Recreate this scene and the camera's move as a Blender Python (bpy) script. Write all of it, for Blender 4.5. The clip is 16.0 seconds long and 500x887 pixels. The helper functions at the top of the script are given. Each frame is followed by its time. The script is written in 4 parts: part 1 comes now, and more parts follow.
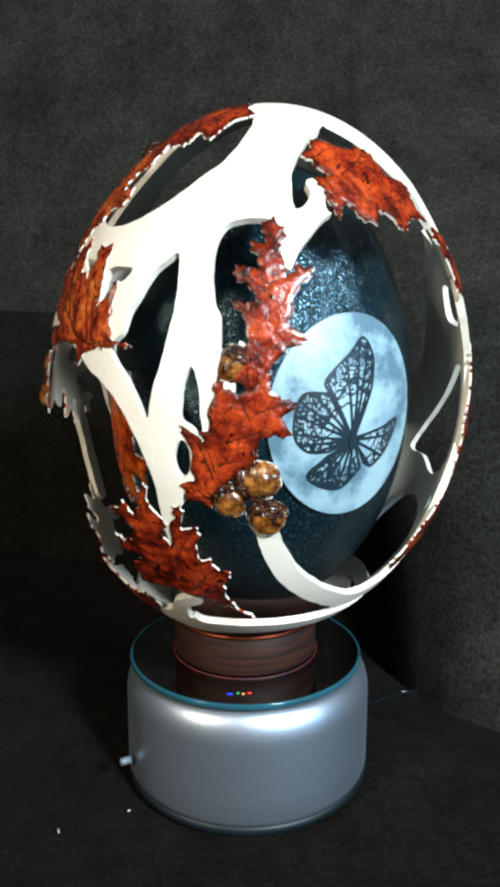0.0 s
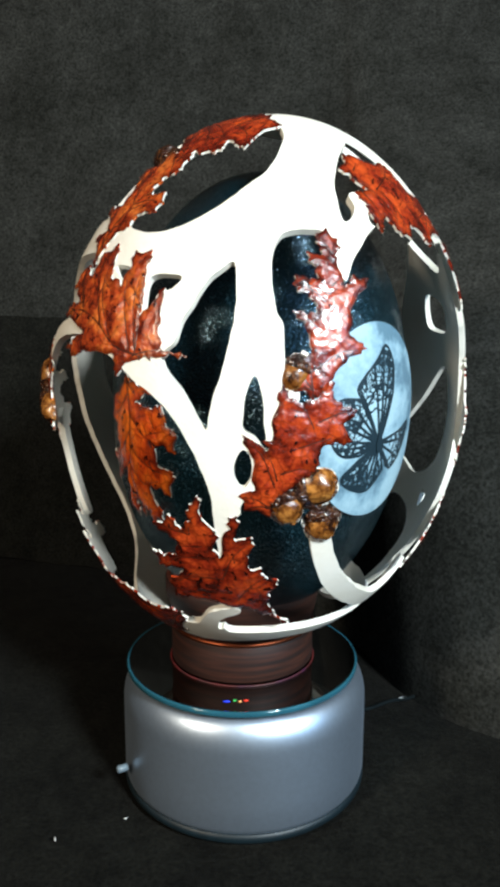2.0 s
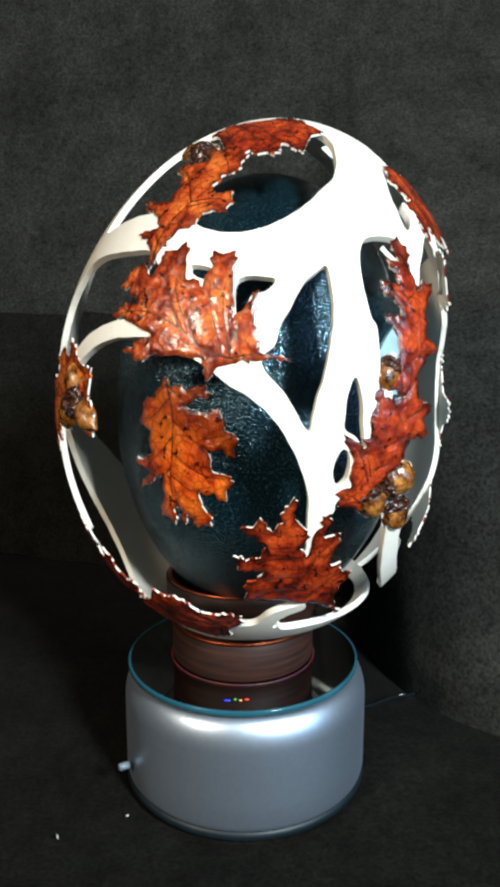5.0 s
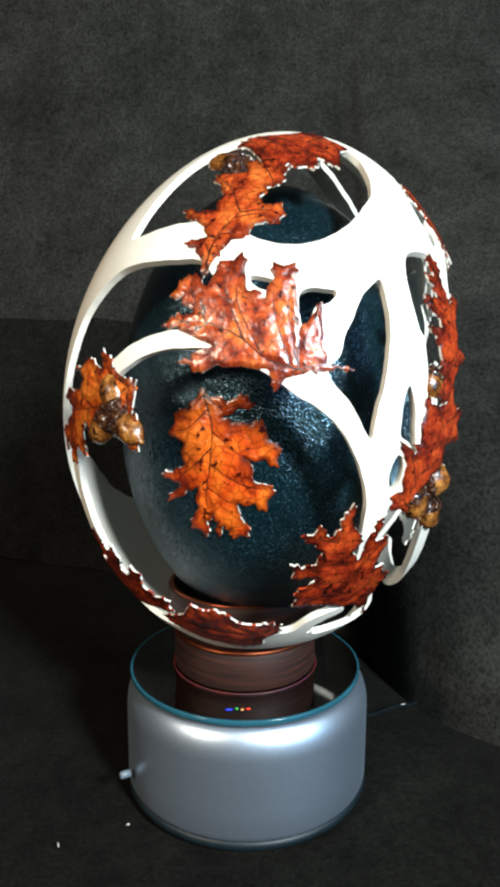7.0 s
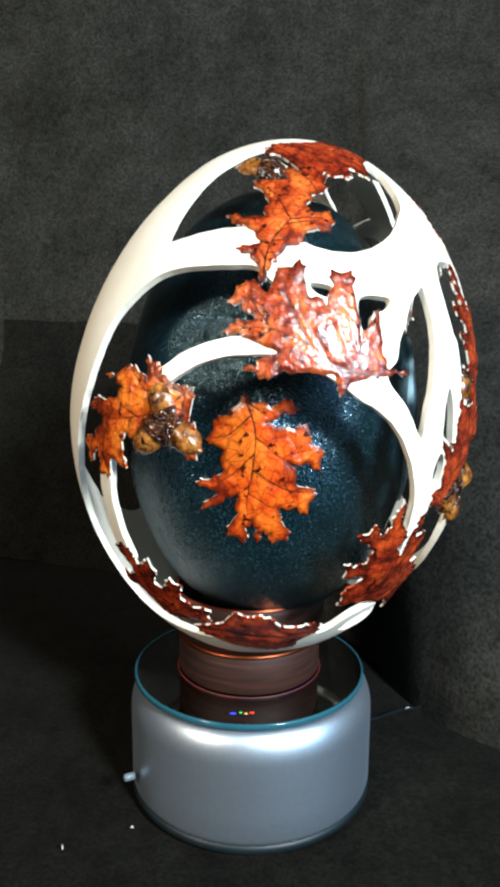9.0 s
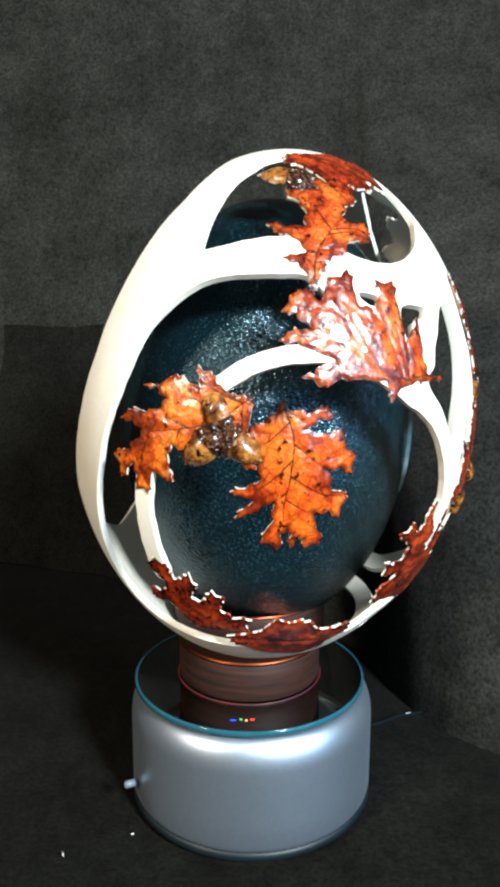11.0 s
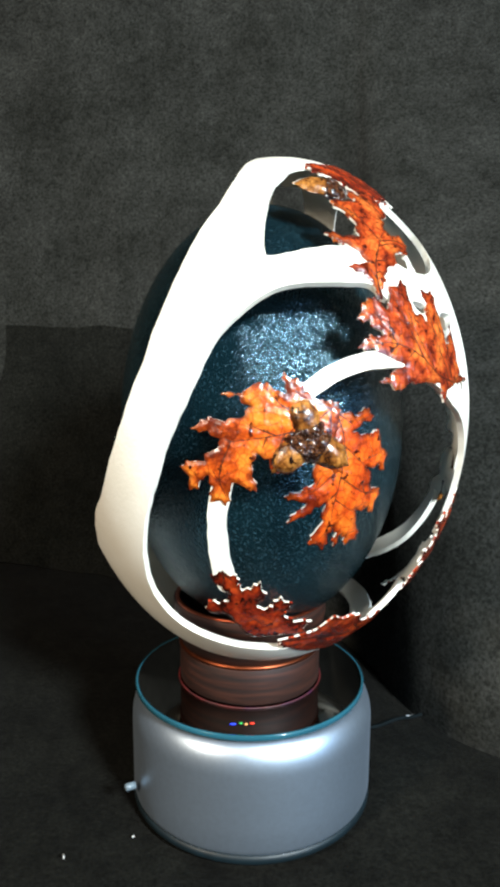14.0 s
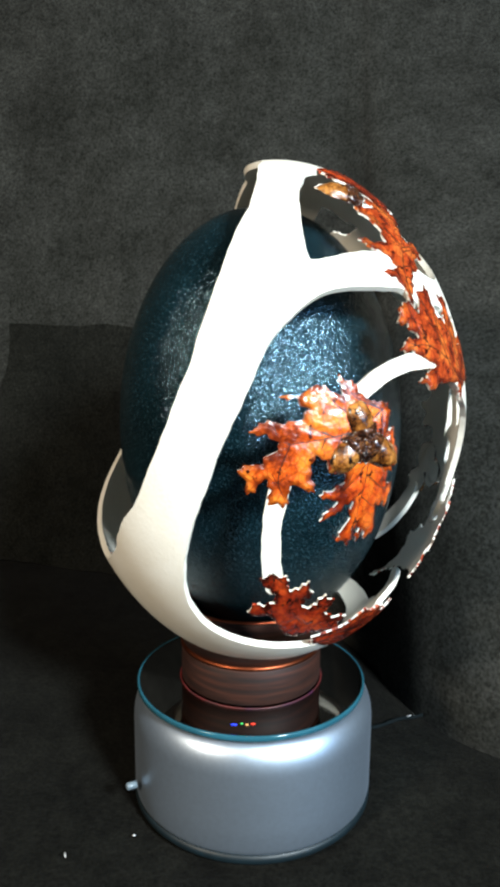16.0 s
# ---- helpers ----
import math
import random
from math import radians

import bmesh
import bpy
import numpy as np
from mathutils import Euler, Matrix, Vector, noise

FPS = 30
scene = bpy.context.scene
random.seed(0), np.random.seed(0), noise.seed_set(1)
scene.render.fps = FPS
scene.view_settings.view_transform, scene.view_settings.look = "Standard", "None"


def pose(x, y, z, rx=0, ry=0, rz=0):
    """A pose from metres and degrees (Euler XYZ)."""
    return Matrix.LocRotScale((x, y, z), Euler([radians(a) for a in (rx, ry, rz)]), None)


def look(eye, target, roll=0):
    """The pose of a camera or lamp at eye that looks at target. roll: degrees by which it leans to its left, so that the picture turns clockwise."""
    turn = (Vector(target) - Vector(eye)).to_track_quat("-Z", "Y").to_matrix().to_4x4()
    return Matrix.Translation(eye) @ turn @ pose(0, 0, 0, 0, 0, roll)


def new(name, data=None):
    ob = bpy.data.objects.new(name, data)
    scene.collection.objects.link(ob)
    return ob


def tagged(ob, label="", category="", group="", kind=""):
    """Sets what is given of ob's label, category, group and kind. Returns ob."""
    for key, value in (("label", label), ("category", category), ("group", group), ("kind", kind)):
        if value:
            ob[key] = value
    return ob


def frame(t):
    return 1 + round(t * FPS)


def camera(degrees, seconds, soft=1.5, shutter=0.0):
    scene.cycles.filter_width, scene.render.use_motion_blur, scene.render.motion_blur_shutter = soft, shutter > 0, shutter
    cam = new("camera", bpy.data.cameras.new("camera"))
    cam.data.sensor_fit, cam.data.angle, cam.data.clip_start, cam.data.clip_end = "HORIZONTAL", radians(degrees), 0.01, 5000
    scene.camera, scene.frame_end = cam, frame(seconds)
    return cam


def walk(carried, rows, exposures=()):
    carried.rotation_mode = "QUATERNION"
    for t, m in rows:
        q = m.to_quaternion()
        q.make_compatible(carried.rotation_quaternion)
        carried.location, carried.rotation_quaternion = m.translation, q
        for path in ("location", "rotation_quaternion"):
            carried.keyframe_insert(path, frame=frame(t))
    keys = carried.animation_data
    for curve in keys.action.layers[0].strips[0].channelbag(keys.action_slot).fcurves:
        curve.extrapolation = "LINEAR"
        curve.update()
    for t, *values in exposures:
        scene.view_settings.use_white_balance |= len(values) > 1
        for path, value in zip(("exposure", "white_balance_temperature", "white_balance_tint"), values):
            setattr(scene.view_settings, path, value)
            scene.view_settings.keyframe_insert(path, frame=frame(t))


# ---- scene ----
cam = camera(39.491, 16.0, soft=4.0)
# seconds, place, yaw, pitch, roll
PATH = [
    (0.0, 0.00000, -0.22437, 0.14907, -0.376, -9.554, 0.109),
    (0.5, 0.00008, -0.22439, 0.14944, -0.427, -9.564, 0.026),
    (1.0, 0.00017, -0.22441, 0.14981, -0.730, -9.547, 0.079),
    (1.5, 0.00025, -0.22443, 0.15018, -0.560, -9.289, 0.097),
    (2.0, 0.00034, -0.22445, 0.15056, -0.559, -9.339, 0.118),
    (2.5, 0.00042, -0.22446, 0.15093, -0.423, -9.410, 0.129),
    (3.0, 0.00051, -0.22448, 0.15130, -0.495, -9.756, -0.044),
    (3.5, 0.00059, -0.22450, 0.15167, -0.463, -9.929, -0.036),
    (6.0, 0.00101, -0.22459, 0.15353, -0.257, -9.813, 0.155),
    (6.5, 0.00110, -0.22461, 0.15391, 0.010, -9.587, 0.286),
    (7.0, 0.00118, -0.22463, 0.15428, -0.050, -9.550, 0.279),
    (7.5, 0.00127, -0.22465, 0.15465, 0.075, -9.468, 0.443),
    (8.0, 0.00135, -0.22466, 0.15502, 0.252, -9.368, 0.459),
    (8.5, 0.00144, -0.22468, 0.15539, 0.256, -9.529, 0.351),
    (9.0, 0.00152, -0.22470, 0.15577, 0.431, -9.588, 0.383),
    (11.5, 0.00194, -0.22479, 0.15763, 0.518, -9.397, 0.172),
    (12.0, 0.00203, -0.22481, 0.15800, 0.601, -9.455, 0.164),
    (12.5, 0.00211, -0.22483, 0.15837, 0.672, -9.540, 0.228),
    (13.0, 0.00220, -0.22485, 0.15874, 0.677, -9.419, 0.308),
    (13.5, 0.00228, -0.22486, 0.15912, 0.590, -9.559, 0.233),
    (14.0, 0.00236, -0.22488, 0.15949, 0.666, -9.620, 0.284),
    (14.5, 0.00245, -0.22490, 0.15986, 0.769, -9.889, 0.288),
    (15.0, 0.00253, -0.22492, 0.16023, 0.858, -9.988, 0.309),
    (15.5, 0.00262, -0.22494, 0.16060, 0.882, -9.825, 0.354),
    (16.0, 0.00270, -0.22496, 0.16098, 0.926, -9.890, 0.467),
]
walk(cam, [(t, pose(x, y, z, 90 + p, 0, yaw) @ pose(0, 0, 0, 0, 0, r)) for t, x, y, z, yaw, p, r in PATH],
     exposures=[(0.0, -0.38), (3.5, -0.41), (7.0, -0.24), (9.0, -0.09), (12.5, 0.09), (16.0, 0.0)])

# turn of the display table: seconds, degrees
TURN = [
    (0.0, 0.00), (0.5, 3.05), (1.0, 6.17), (1.5, 9.47), (2.0, 12.84), (2.5, 16.26),
    (3.0, 19.65), (3.5, 23.05), (6.0, 40.19), (6.5, 43.50), (7.0, 46.69), (7.5, 49.97),
    (8.0, 53.28), (8.5, 56.63), (9.0, 60.09), (11.5, 77.12), (12.0, 80.52), (12.5, 83.98),
    (13.0, 87.47), (13.5, 90.85), (14.0, 94.26), (14.5, 97.72), (15.0, 101.16), (15.5, 104.58),
    (16.0, 108.00),
]
DISC_Z = 0.04125

# ---- light ----
world = bpy.data.worlds.new("room")
scene.world = world
world.use_nodes = True
world.node_tree.nodes["Background"].inputs[0].default_value = (0.75, 0.88, 1.0, 1)
world.node_tree.nodes["Background"].inputs[1].default_value = 0.035


def area_lamp(name, eye, target, size, power, colour):
    data = bpy.data.lights.new(name, "AREA")
    data.shape, data.size, data.energy, data.color = "DISK", size, power, colour
    ob = new(name, data)
    ob.matrix_world = look(eye, target)
    return ob


area_lamp("cool_room_lamp", (0.35, -0.59, 0.47), (0, 0, 0.12), 0.13, 15, (0.83, 0.93, 0.97))
area_lamp("warm_room_lamp", (-0.52, -0.59, 0.46), (0, 0, 0.12), 0.14, 5.4, (1.0, 0.86, 0.68))

area_lamp("window_light", (0.60, -0.52, 0.26), (0, 0, 0.08), 0.34, 2.2, (0.38, 0.66, 1.0))


# ---- materials ----
def material(name):
    m = bpy.data.materials.new(name)
    m.use_nodes = True
    return m, m.node_tree, m.node_tree.nodes["Principled BSDF"]


def noise_node(nt, scale, detail=4.0, rough=0.55, coord="Object"):
    tc = nt.nodes.new("ShaderNodeTexCoord")
    n = nt.nodes.new("ShaderNodeTexNoise")
    n.inputs["Scale"].default_value, n.inputs["Detail"].default_value = scale, detail
    n.inputs["Roughness"].default_value = rough
    nt.links.new(tc.outputs[coord], n.inputs["Vector"])
    return n


def ramp(nt, source, stops):
    r = nt.nodes.new("ShaderNodeValToRGB")
    els = r.color_ramp.elements
    while len(els) < len(stops):
        els.new(0.5)
    for e, (p, c) in zip(els, stops):
        e.position, e.color = p, (*c, 1)
    nt.links.new(source, r.inputs[0])
    return r


def mix(nt, a, b, fac, mode="MIX"):
    m = nt.nodes.new("ShaderNodeMixRGB")
    m.blend_type = mode
    for sock, v in zip((m.inputs[0], m.inputs[1], m.inputs[2]), (fac, a, b)):
        if isinstance(v, (int, float)):
            sock.default_value = v
        elif isinstance(v, tuple):
            sock.default_value = (*v, 1)
        else:
            nt.links.new(v, sock)
    return m.outputs[0]


def bump(nt, bsdf, height, strength, dist):
    b = nt.nodes.new("ShaderNodeBump")
    b.inputs["Strength"].default_value, b.inputs["Distance"].default_value = strength, dist
    nt.links.new(height, b.inputs["Height"])
    nt.links.new(b.outputs[0], bsdf.inputs["Normal"])
    return b


def shell_material():
    m, nt, p = material("ivory_eggshell")
    big = noise_node(nt, 45, 5)
    c = ramp(nt, big.outputs[0], [(0.3, (0.74, 0.69, 0.58)), (0.7, (0.84, 0.81, 0.725))])
    nt.links.new(c.outputs[0], p.inputs["Base Color"])
    p.inputs["Roughness"].default_value = 0.42
    bump(nt, p, noise_node(nt, 900, 3).outputs[0], 0.25, 0.0004)
    return m


def leaf_material(name, dark, mid, light, edged=True, scale=130):
    m, nt, p = material(name)
    n1 = noise_node(nt, scale, 7, 0.68)
    c = ramp(nt, n1.outputs[0], [(0.37, dark), (0.48, mid), (0.61, light)])
    n2 = noise_node(nt, 420, 3)
    spot = ramp(nt, n2.outputs[0], [(0.60, (0, 0, 0)), (0.67, (1, 1, 1))])
    col = mix(nt, c.outputs[0], tuple(v * 0.35 for v in dark), spot.outputs[0])
    net = nt.nodes.new("ShaderNodeTexVoronoi")
    net.feature = "DISTANCE_TO_EDGE"
    net.inputs["Scale"].default_value = 330
    nt.links.new(nt.nodes.new("ShaderNodeTexCoord").outputs["Object"], net.inputs["Vector"])
    line = ramp(nt, net.outputs["Distance"], [(0.0, (0.42, 0.36, 0.34)), (0.10, (1, 1, 1))])
    col = mix(nt, col, line.outputs[0], 0.75, "MULTIPLY")
    if edged:
        at = nt.nodes.new("ShaderNodeAttribute")
        at.attribute_name = "burnt_edge"
        blot = nt.nodes.new("ShaderNodeMath")
        blot.operation = "MULTIPLY_ADD"
        nt.links.new(noise_node(nt, 260, 3).outputs[0], blot.inputs[0])
        blot.inputs[1].default_value = 1.1
        blot.inputs[2].default_value = -0.25
        sm = nt.nodes.new("ShaderNodeMath")
        nt.links.new(at.outputs["Fac"], sm.inputs[0])
        nt.links.new(blot.outputs[0], sm.inputs[1])
        keep = ramp(nt, sm.outputs[0], [(0.30, (0.9, 0.9, 0.9)), (0.95, (0, 0, 0))])
        col = mix(nt, col, tuple(v * 0.55 for v in dark), keep.outputs[0])
    nt.links.new(col, p.inputs["Base Color"])
    p.inputs["Roughness"].default_value = 0.26
    p.inputs["Coat Weight"].default_value = 0.45
    p.inputs["Coat Roughness"].default_value = 0.14
    bump(nt, p, noise_node(nt, 420, 5).outputs[0], 0.75, 0.0007)
    return m


def cap_material():
    m = leaf_material("acorn_cap_lacquer", (0.010, 0.003, 0.002), (0.045, 0.013, 0.004), (0.13, 0.045, 0.012), False, 420)
    nt = m.node_tree
    p = nt.nodes["Principled BSDF"]
    v = nt.nodes.new("ShaderNodeTexVoronoi")
    v.inputs["Scale"].default_value = 1000
    nt.links.new(nt.nodes.new("ShaderNodeTexCoord").outputs["Object"], v.inputs["Vector"])
    bump(nt, p, v.outputs["Distance"], 1.0, 0.0012)
    return m


def dark_egg_material():
    m, nt, p = material("pebbled_dark_eggshell")
    v = nt.nodes.new("ShaderNodeTexVoronoi")
    tc = nt.nodes.new("ShaderNodeTexCoord")
    v.feature = "SMOOTH_F1"
    v.inputs["Smoothness"].default_value = 0.35
    v.inputs["Scale"].default_value = 1650
    nt.links.new(tc.outputs["Object"], v.inputs["Vector"])
    n = noise_node(nt, 60, 4)
    c = ramp(nt, n.outputs[0], [(0.3, (0.0012, 0.0060, 0.0082)), (0.7, (0.0026, 0.0118, 0.0160))])
    # fine paler blue flecks mixed into the dark base colour
    flecks = ramp(nt, noise_node(nt, 1700, 2, 0.5).outputs[0], [(0.56, (0, 0, 0)), (0.70, (0.8, 0.8, 0.8))])
    nt.links.new(mix(nt, c.outputs[0], (0.026, 0.064, 0.082), flecks.outputs[0]), p.inputs["Base Color"])
    p.inputs["Roughness"].default_value = 0.14
    p.inputs["Specular IOR Level"].default_value = 1.0
    p.inputs["Specular Tint"].default_value = (0.48, 0.80, 1.0, 1)
    add = nt.nodes.new("ShaderNodeMath")
    nt.links.new(v.outputs["Distance"], add.inputs[0])
    half = nt.nodes.new("ShaderNodeMath")
    half.operation = "MULTIPLY"
    half.inputs[1].default_value = 0.45
    nt.links.new(noise_node(nt, 1500, 3).outputs[0], half.inputs[0])
    nt.links.new(half.outputs[0], add.inputs[1])
    bump(nt, p, add.outputs[0], 1.0, 0.00024)
    return m


def moon_material():
    m, nt, p = material("painted_moon")
    n = noise_node(nt, 75, 6, 0.62)
    c = ramp(nt, n.outputs[0], [(0.39, (0.10, 0.19, 0.25)), (0.47, (0.22, 0.36, 0.44)), (0.57, (0.33, 0.49, 0.56))])
    nt.links.new(c.outputs[0], p.inputs["Base Color"])
    p.inputs["Roughness"].default_value = 0.45
    bump(nt, p, noise_node(nt, 700, 3).outputs[0], 0.3, 0.0004)
    return m


def plain_material(name, colour, rough, metal=0.0, scale=200, vary=0.2, relief=0.0002):
    m, nt, p = material(name)
    n = noise_node(nt, scale, 4)
    lo = tuple(v * (1 - vary) for v in colour)
    hi = tuple(min(1, v * (1 + vary)) for v in colour)
    c = ramp(nt, n.outputs[0], [(0.35, lo), (0.65, hi)])
    nt.links.new(c.outputs[0], p.inputs["Base Color"])
    p.inputs["Roughness"].default_value, p.inputs["Metallic"].default_value = rough, metal
    if relief:
        bump(nt, p, n.outputs[0], 0.3, relief)
    return m


def cloth_material(name, lo, hi):
    m, nt, p = material(name)
    n = noise_node(nt, 26, 8, 0.7)
    fine = noise_node(nt, 650, 5, 0.7)
    nap = noise_node(nt, 150, 6, 0.75)
    c = ramp(nt, mix(nt, n.outputs[0], nap.outputs[0], 0.4), [(0.36, lo), (0.62, hi)])
    f = ramp(nt, fine.outputs[0], [(0.36, (0.45, 0.45, 0.45)), (0.66, (1.5, 1.5, 1.5))])
    nt.links.new(mix(nt, c.outputs[0], f.outputs[0], 1.0, "MULTIPLY"), p.inputs["Base Color"])
    p.inputs["Roughness"].default_value = 0.95
    p.inputs["Specular IOR Level"].default_value = 0.02
    p.inputs["Sheen Weight"].default_value = 0.02
    bump(nt, p, fine.outputs[0], 0.5, 0.0008)
    return m


def wood_material():
    m, nt, p = material("reddish_wood")
    tc = nt.nodes.new("ShaderNodeTexCoord")
    mp = nt.nodes.new("ShaderNodeMapping")
    mp.inputs["Scale"].default_value = (45, 45, 800)
    nt.links.new(tc.outputs["Object"], mp.inputs["Vector"])
    n = nt.nodes.new("ShaderNodeTexNoise")
    n.inputs["Scale"].default_value, n.inputs["Detail"].default_value = 1.0, 6
    nt.links.new(mp.outputs[0], n.inputs["Vector"])
    c = ramp(nt, n.outputs[0], [(0.32, (0.009, 0.004, 0.003)), (0.50, (0.022, 0.007, 0.004)), (0.72, (0.052, 0.015, 0.008))])
    nt.links.new(c.outputs[0], p.inputs["Base Color"])
    p.inputs["Roughness"].default_value = 0.62
    p.inputs["Specular IOR Level"].default_value = 0.3
    bump(nt, p, n.outputs[0], 0.2, 0.0002)
    return m


def glow_material(name, colour, strength):
    m, nt, p = material(name)
    p.inputs["Base Color"].default_value = (*colour, 1)
    p.inputs["Emission Color"].default_value = (*colour, 1)
    p.inputs["Emission Strength"].default_value = strength
    return m


# emission in patches that imitates the LEDs reflected at the post's foot
def led_reflection_material():
    m, nt, p = material("led_reflection_glow")
    c = ramp(nt, noise_node(nt, 90, 2).outputs[0], [(0.36, (0.05, 0.02, 0.4)), (0.44, (0.02, 0.004, 0.006)), (0.54, (0.5, 0.012, 0.01)), (0.62, (0.02, 0.004, 0.004))])
    p.inputs["Base Color"].default_value = (0.05, 0.01, 0.01, 1)
    nt.links.new(c.outputs[0], p.inputs["Emission Color"])
    p.inputs["Emission Strength"].default_value = 0.12
    return m


SHELL = shell_material()
RED_LEAF = leaf_material("russet_lacquer", (0.045, 0.005, 0.002), (0.24, 0.019, 0.005), (0.47, 0.058, 0.010))
INNER_LEAF = leaf_material("spotted_orange_lacquer", (0.17, 0.014, 0.003), (0.56, 0.062, 0.006), (0.76, 0.15, 0.013), True, 90)
ORANGE_LEAF = leaf_material("orange_lacquer", (0.16, 0.018, 0.003), (0.50, 0.070, 0.007), (0.76, 0.20, 0.02))
VEIN = plain_material("dark_vein_paint", (0.035, 0.007, 0.003), 0.3)
ACORN = leaf_material("acorn_lacquer", (0.022, 0.006, 0.002), (0.17, 0.055, 0.009), (0.46, 0.19, 0.040), False, 220)
ACORN_CAP = cap_material()
DARK_EGG = dark_egg_material()
MOON = moon_material()
BUTTERFLY = plain_material("dark_butterfly_paint", (0.012, 0.026, 0.036), 0.35)
SILVER = plain_material("satin_silver_paint", (0.55, 0.65, 0.77), 0.41, 0.94, 600, 0.03, 0.00005)
FOOT = plain_material("dark_teal_plastic", (0.003, 0.010, 0.014), 0.5)
BLACK = plain_material("black_plastic", (0.004, 0.007, 0.008), 0.8)
BLACK.node_tree.nodes["Principled BSDF"].inputs["Specular IOR Level"].default_value = 0.1
MIRROR = plain_material("smoked_mirror", (0.27, 0.26, 0.25), 0.06, 1.0, 30, 0.08, 0)
RIM = plain_material("teal_glass_edge", (0.018, 0.090, 0.125), 0.12, 0.0, 80, 0.15, 0)
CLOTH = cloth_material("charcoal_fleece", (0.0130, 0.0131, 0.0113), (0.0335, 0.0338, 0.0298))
# darker fleece: the shade below the crease is put into its colour
SHADED_CLOTH = cloth_material("shaded_fleece", (0.0065, 0.0066, 0.0056), (0.0150, 0.0150, 0.0128))
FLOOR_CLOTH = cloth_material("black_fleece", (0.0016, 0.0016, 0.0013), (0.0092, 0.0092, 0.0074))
WOOD = wood_material()
# orange metal colour for the reflected glow beneath the shell's bottom ring
UNDERGLOW = plain_material("underglow_line", (0.24, 0.06, 0.025), 0.4, 1.0)
GREY = plain_material("grey_plastic", (0.13, 0.17, 0.20), 0.35)
WHITE = plain_material("white_plastic", (0.75, 0.75, 0.75), 0.4)


# ---- building helpers ----
def mesh_object(name, verts, faces, mats, slots=None, parent=None, label="", smooth=True):
    me = bpy.data.meshes.new(name)
    me.from_pydata([tuple(map(float, v)) for v in verts], [], [tuple(map(int, f)) for f in faces])
    for m in mats:
        me.materials.append(m)
    if slots is not None:
        me.polygons.foreach_set("material_index", np.asarray(slots, np.int32))
    me.polygons.foreach_set("use_smooth", np.full(len(me.polygons), smooth))
    me.update()
    ob = new(name, me)
    ob.parent = parent
    return tagged(ob, label)


def part(name, bm, mat, parent, label=""):
    me = bpy.data.meshes.new(name)
    bmesh.ops.recalc_face_normals(bm, faces=bm.faces[:])
    bm.to_mesh(me)
    bm.free()
    me.materials.append(mat)
    me.polygons.foreach_set("use_smooth", np.full(len(me.polygons), True))
    ob = new(name, me)
    ob.parent = parent
    return tagged(ob, label)


def lathe(profile, steps=96):
    """A turned solid from (radius, height) pairs, bottom to top."""
    bm = bmesh.new()
    rings = []
    for r, z in profile:
        if r < 1e-6:
            rings.append([bm.verts.new((0, 0, z))])
        else:
            rings.append([bm.verts.new((r * math.cos(2 * math.pi * i / steps), r * math.sin(2 * math.pi * i / steps), z)) for i in range(steps)])
    for a, b in zip(rings, rings[1:]):
        for i in range(steps):
            j = (i + 1) % steps
            if len(a) == 1 and len(b) == 1:
                continue
            if len(a) == 1:
                bm.faces.new((a[0], b[j], b[i]))
            elif len(b) == 1:
                bm.faces.new((a[i], a[j], b[0]))
            else:
                bm.faces.new((a[i], a[j], b[j], b[i]))
    return bm


class Egg:
    """An egg-shaped solid: centre, lean of its axis, girth radius, half height and two shape numbers."""

    def __init__(self, x, y, lean_x, lean_y, z, a, b, k1, k2):
        self.centre = np.array([x, y, z])
        ax = np.array([lean_x, lean_y, 1.0])
        ax /= np.linalg.norm(ax)
        ex = np.array([1.0, 0, 0]) - ax * ax[0]
        ex /= np.linalg.norm(ex)
        self.axes = np.array([ex, np.cross(ax, ex), ax])
        psi = np.linspace(-math.pi / 2, math.pi / 2, 1201)
        s = np.sin(psi)
        r = a * np.cos(psi) * (1 - k1 * s + k2 * s * s)
        self.elev, self.rad = np.arctan2(b * s, r), np.hypot(b * s, r)

    def way(self, lon, lat):
        lon, lat = np.radians(lon), np.radians(lat)
        return np.stack([np.cos(lat) * np.cos(lon), np.cos(lat) * np.sin(lon), np.sin(lat)], -1)

    def flat(self, d, off=0.0):
        """The place in the egg's own axes of the surface in the direction d, moved out by off."""
        d = d / np.linalg.norm(d, axis=-1, keepdims=True)
        el = np.arctan2(d[..., 2], np.hypot(d[..., 0], d[..., 1]))
        r = np.interp(el, self.elev, self.rad)
        return d * (r + off)[..., None]

    def world(self, q):
        return q @ self.axes + self.centre

    def place(self, lon, lat, off=0.0):
        return self.world(self.flat(self.way(np.asarray(lon, float), np.asarray(lat, float)), np.asarray(off)))


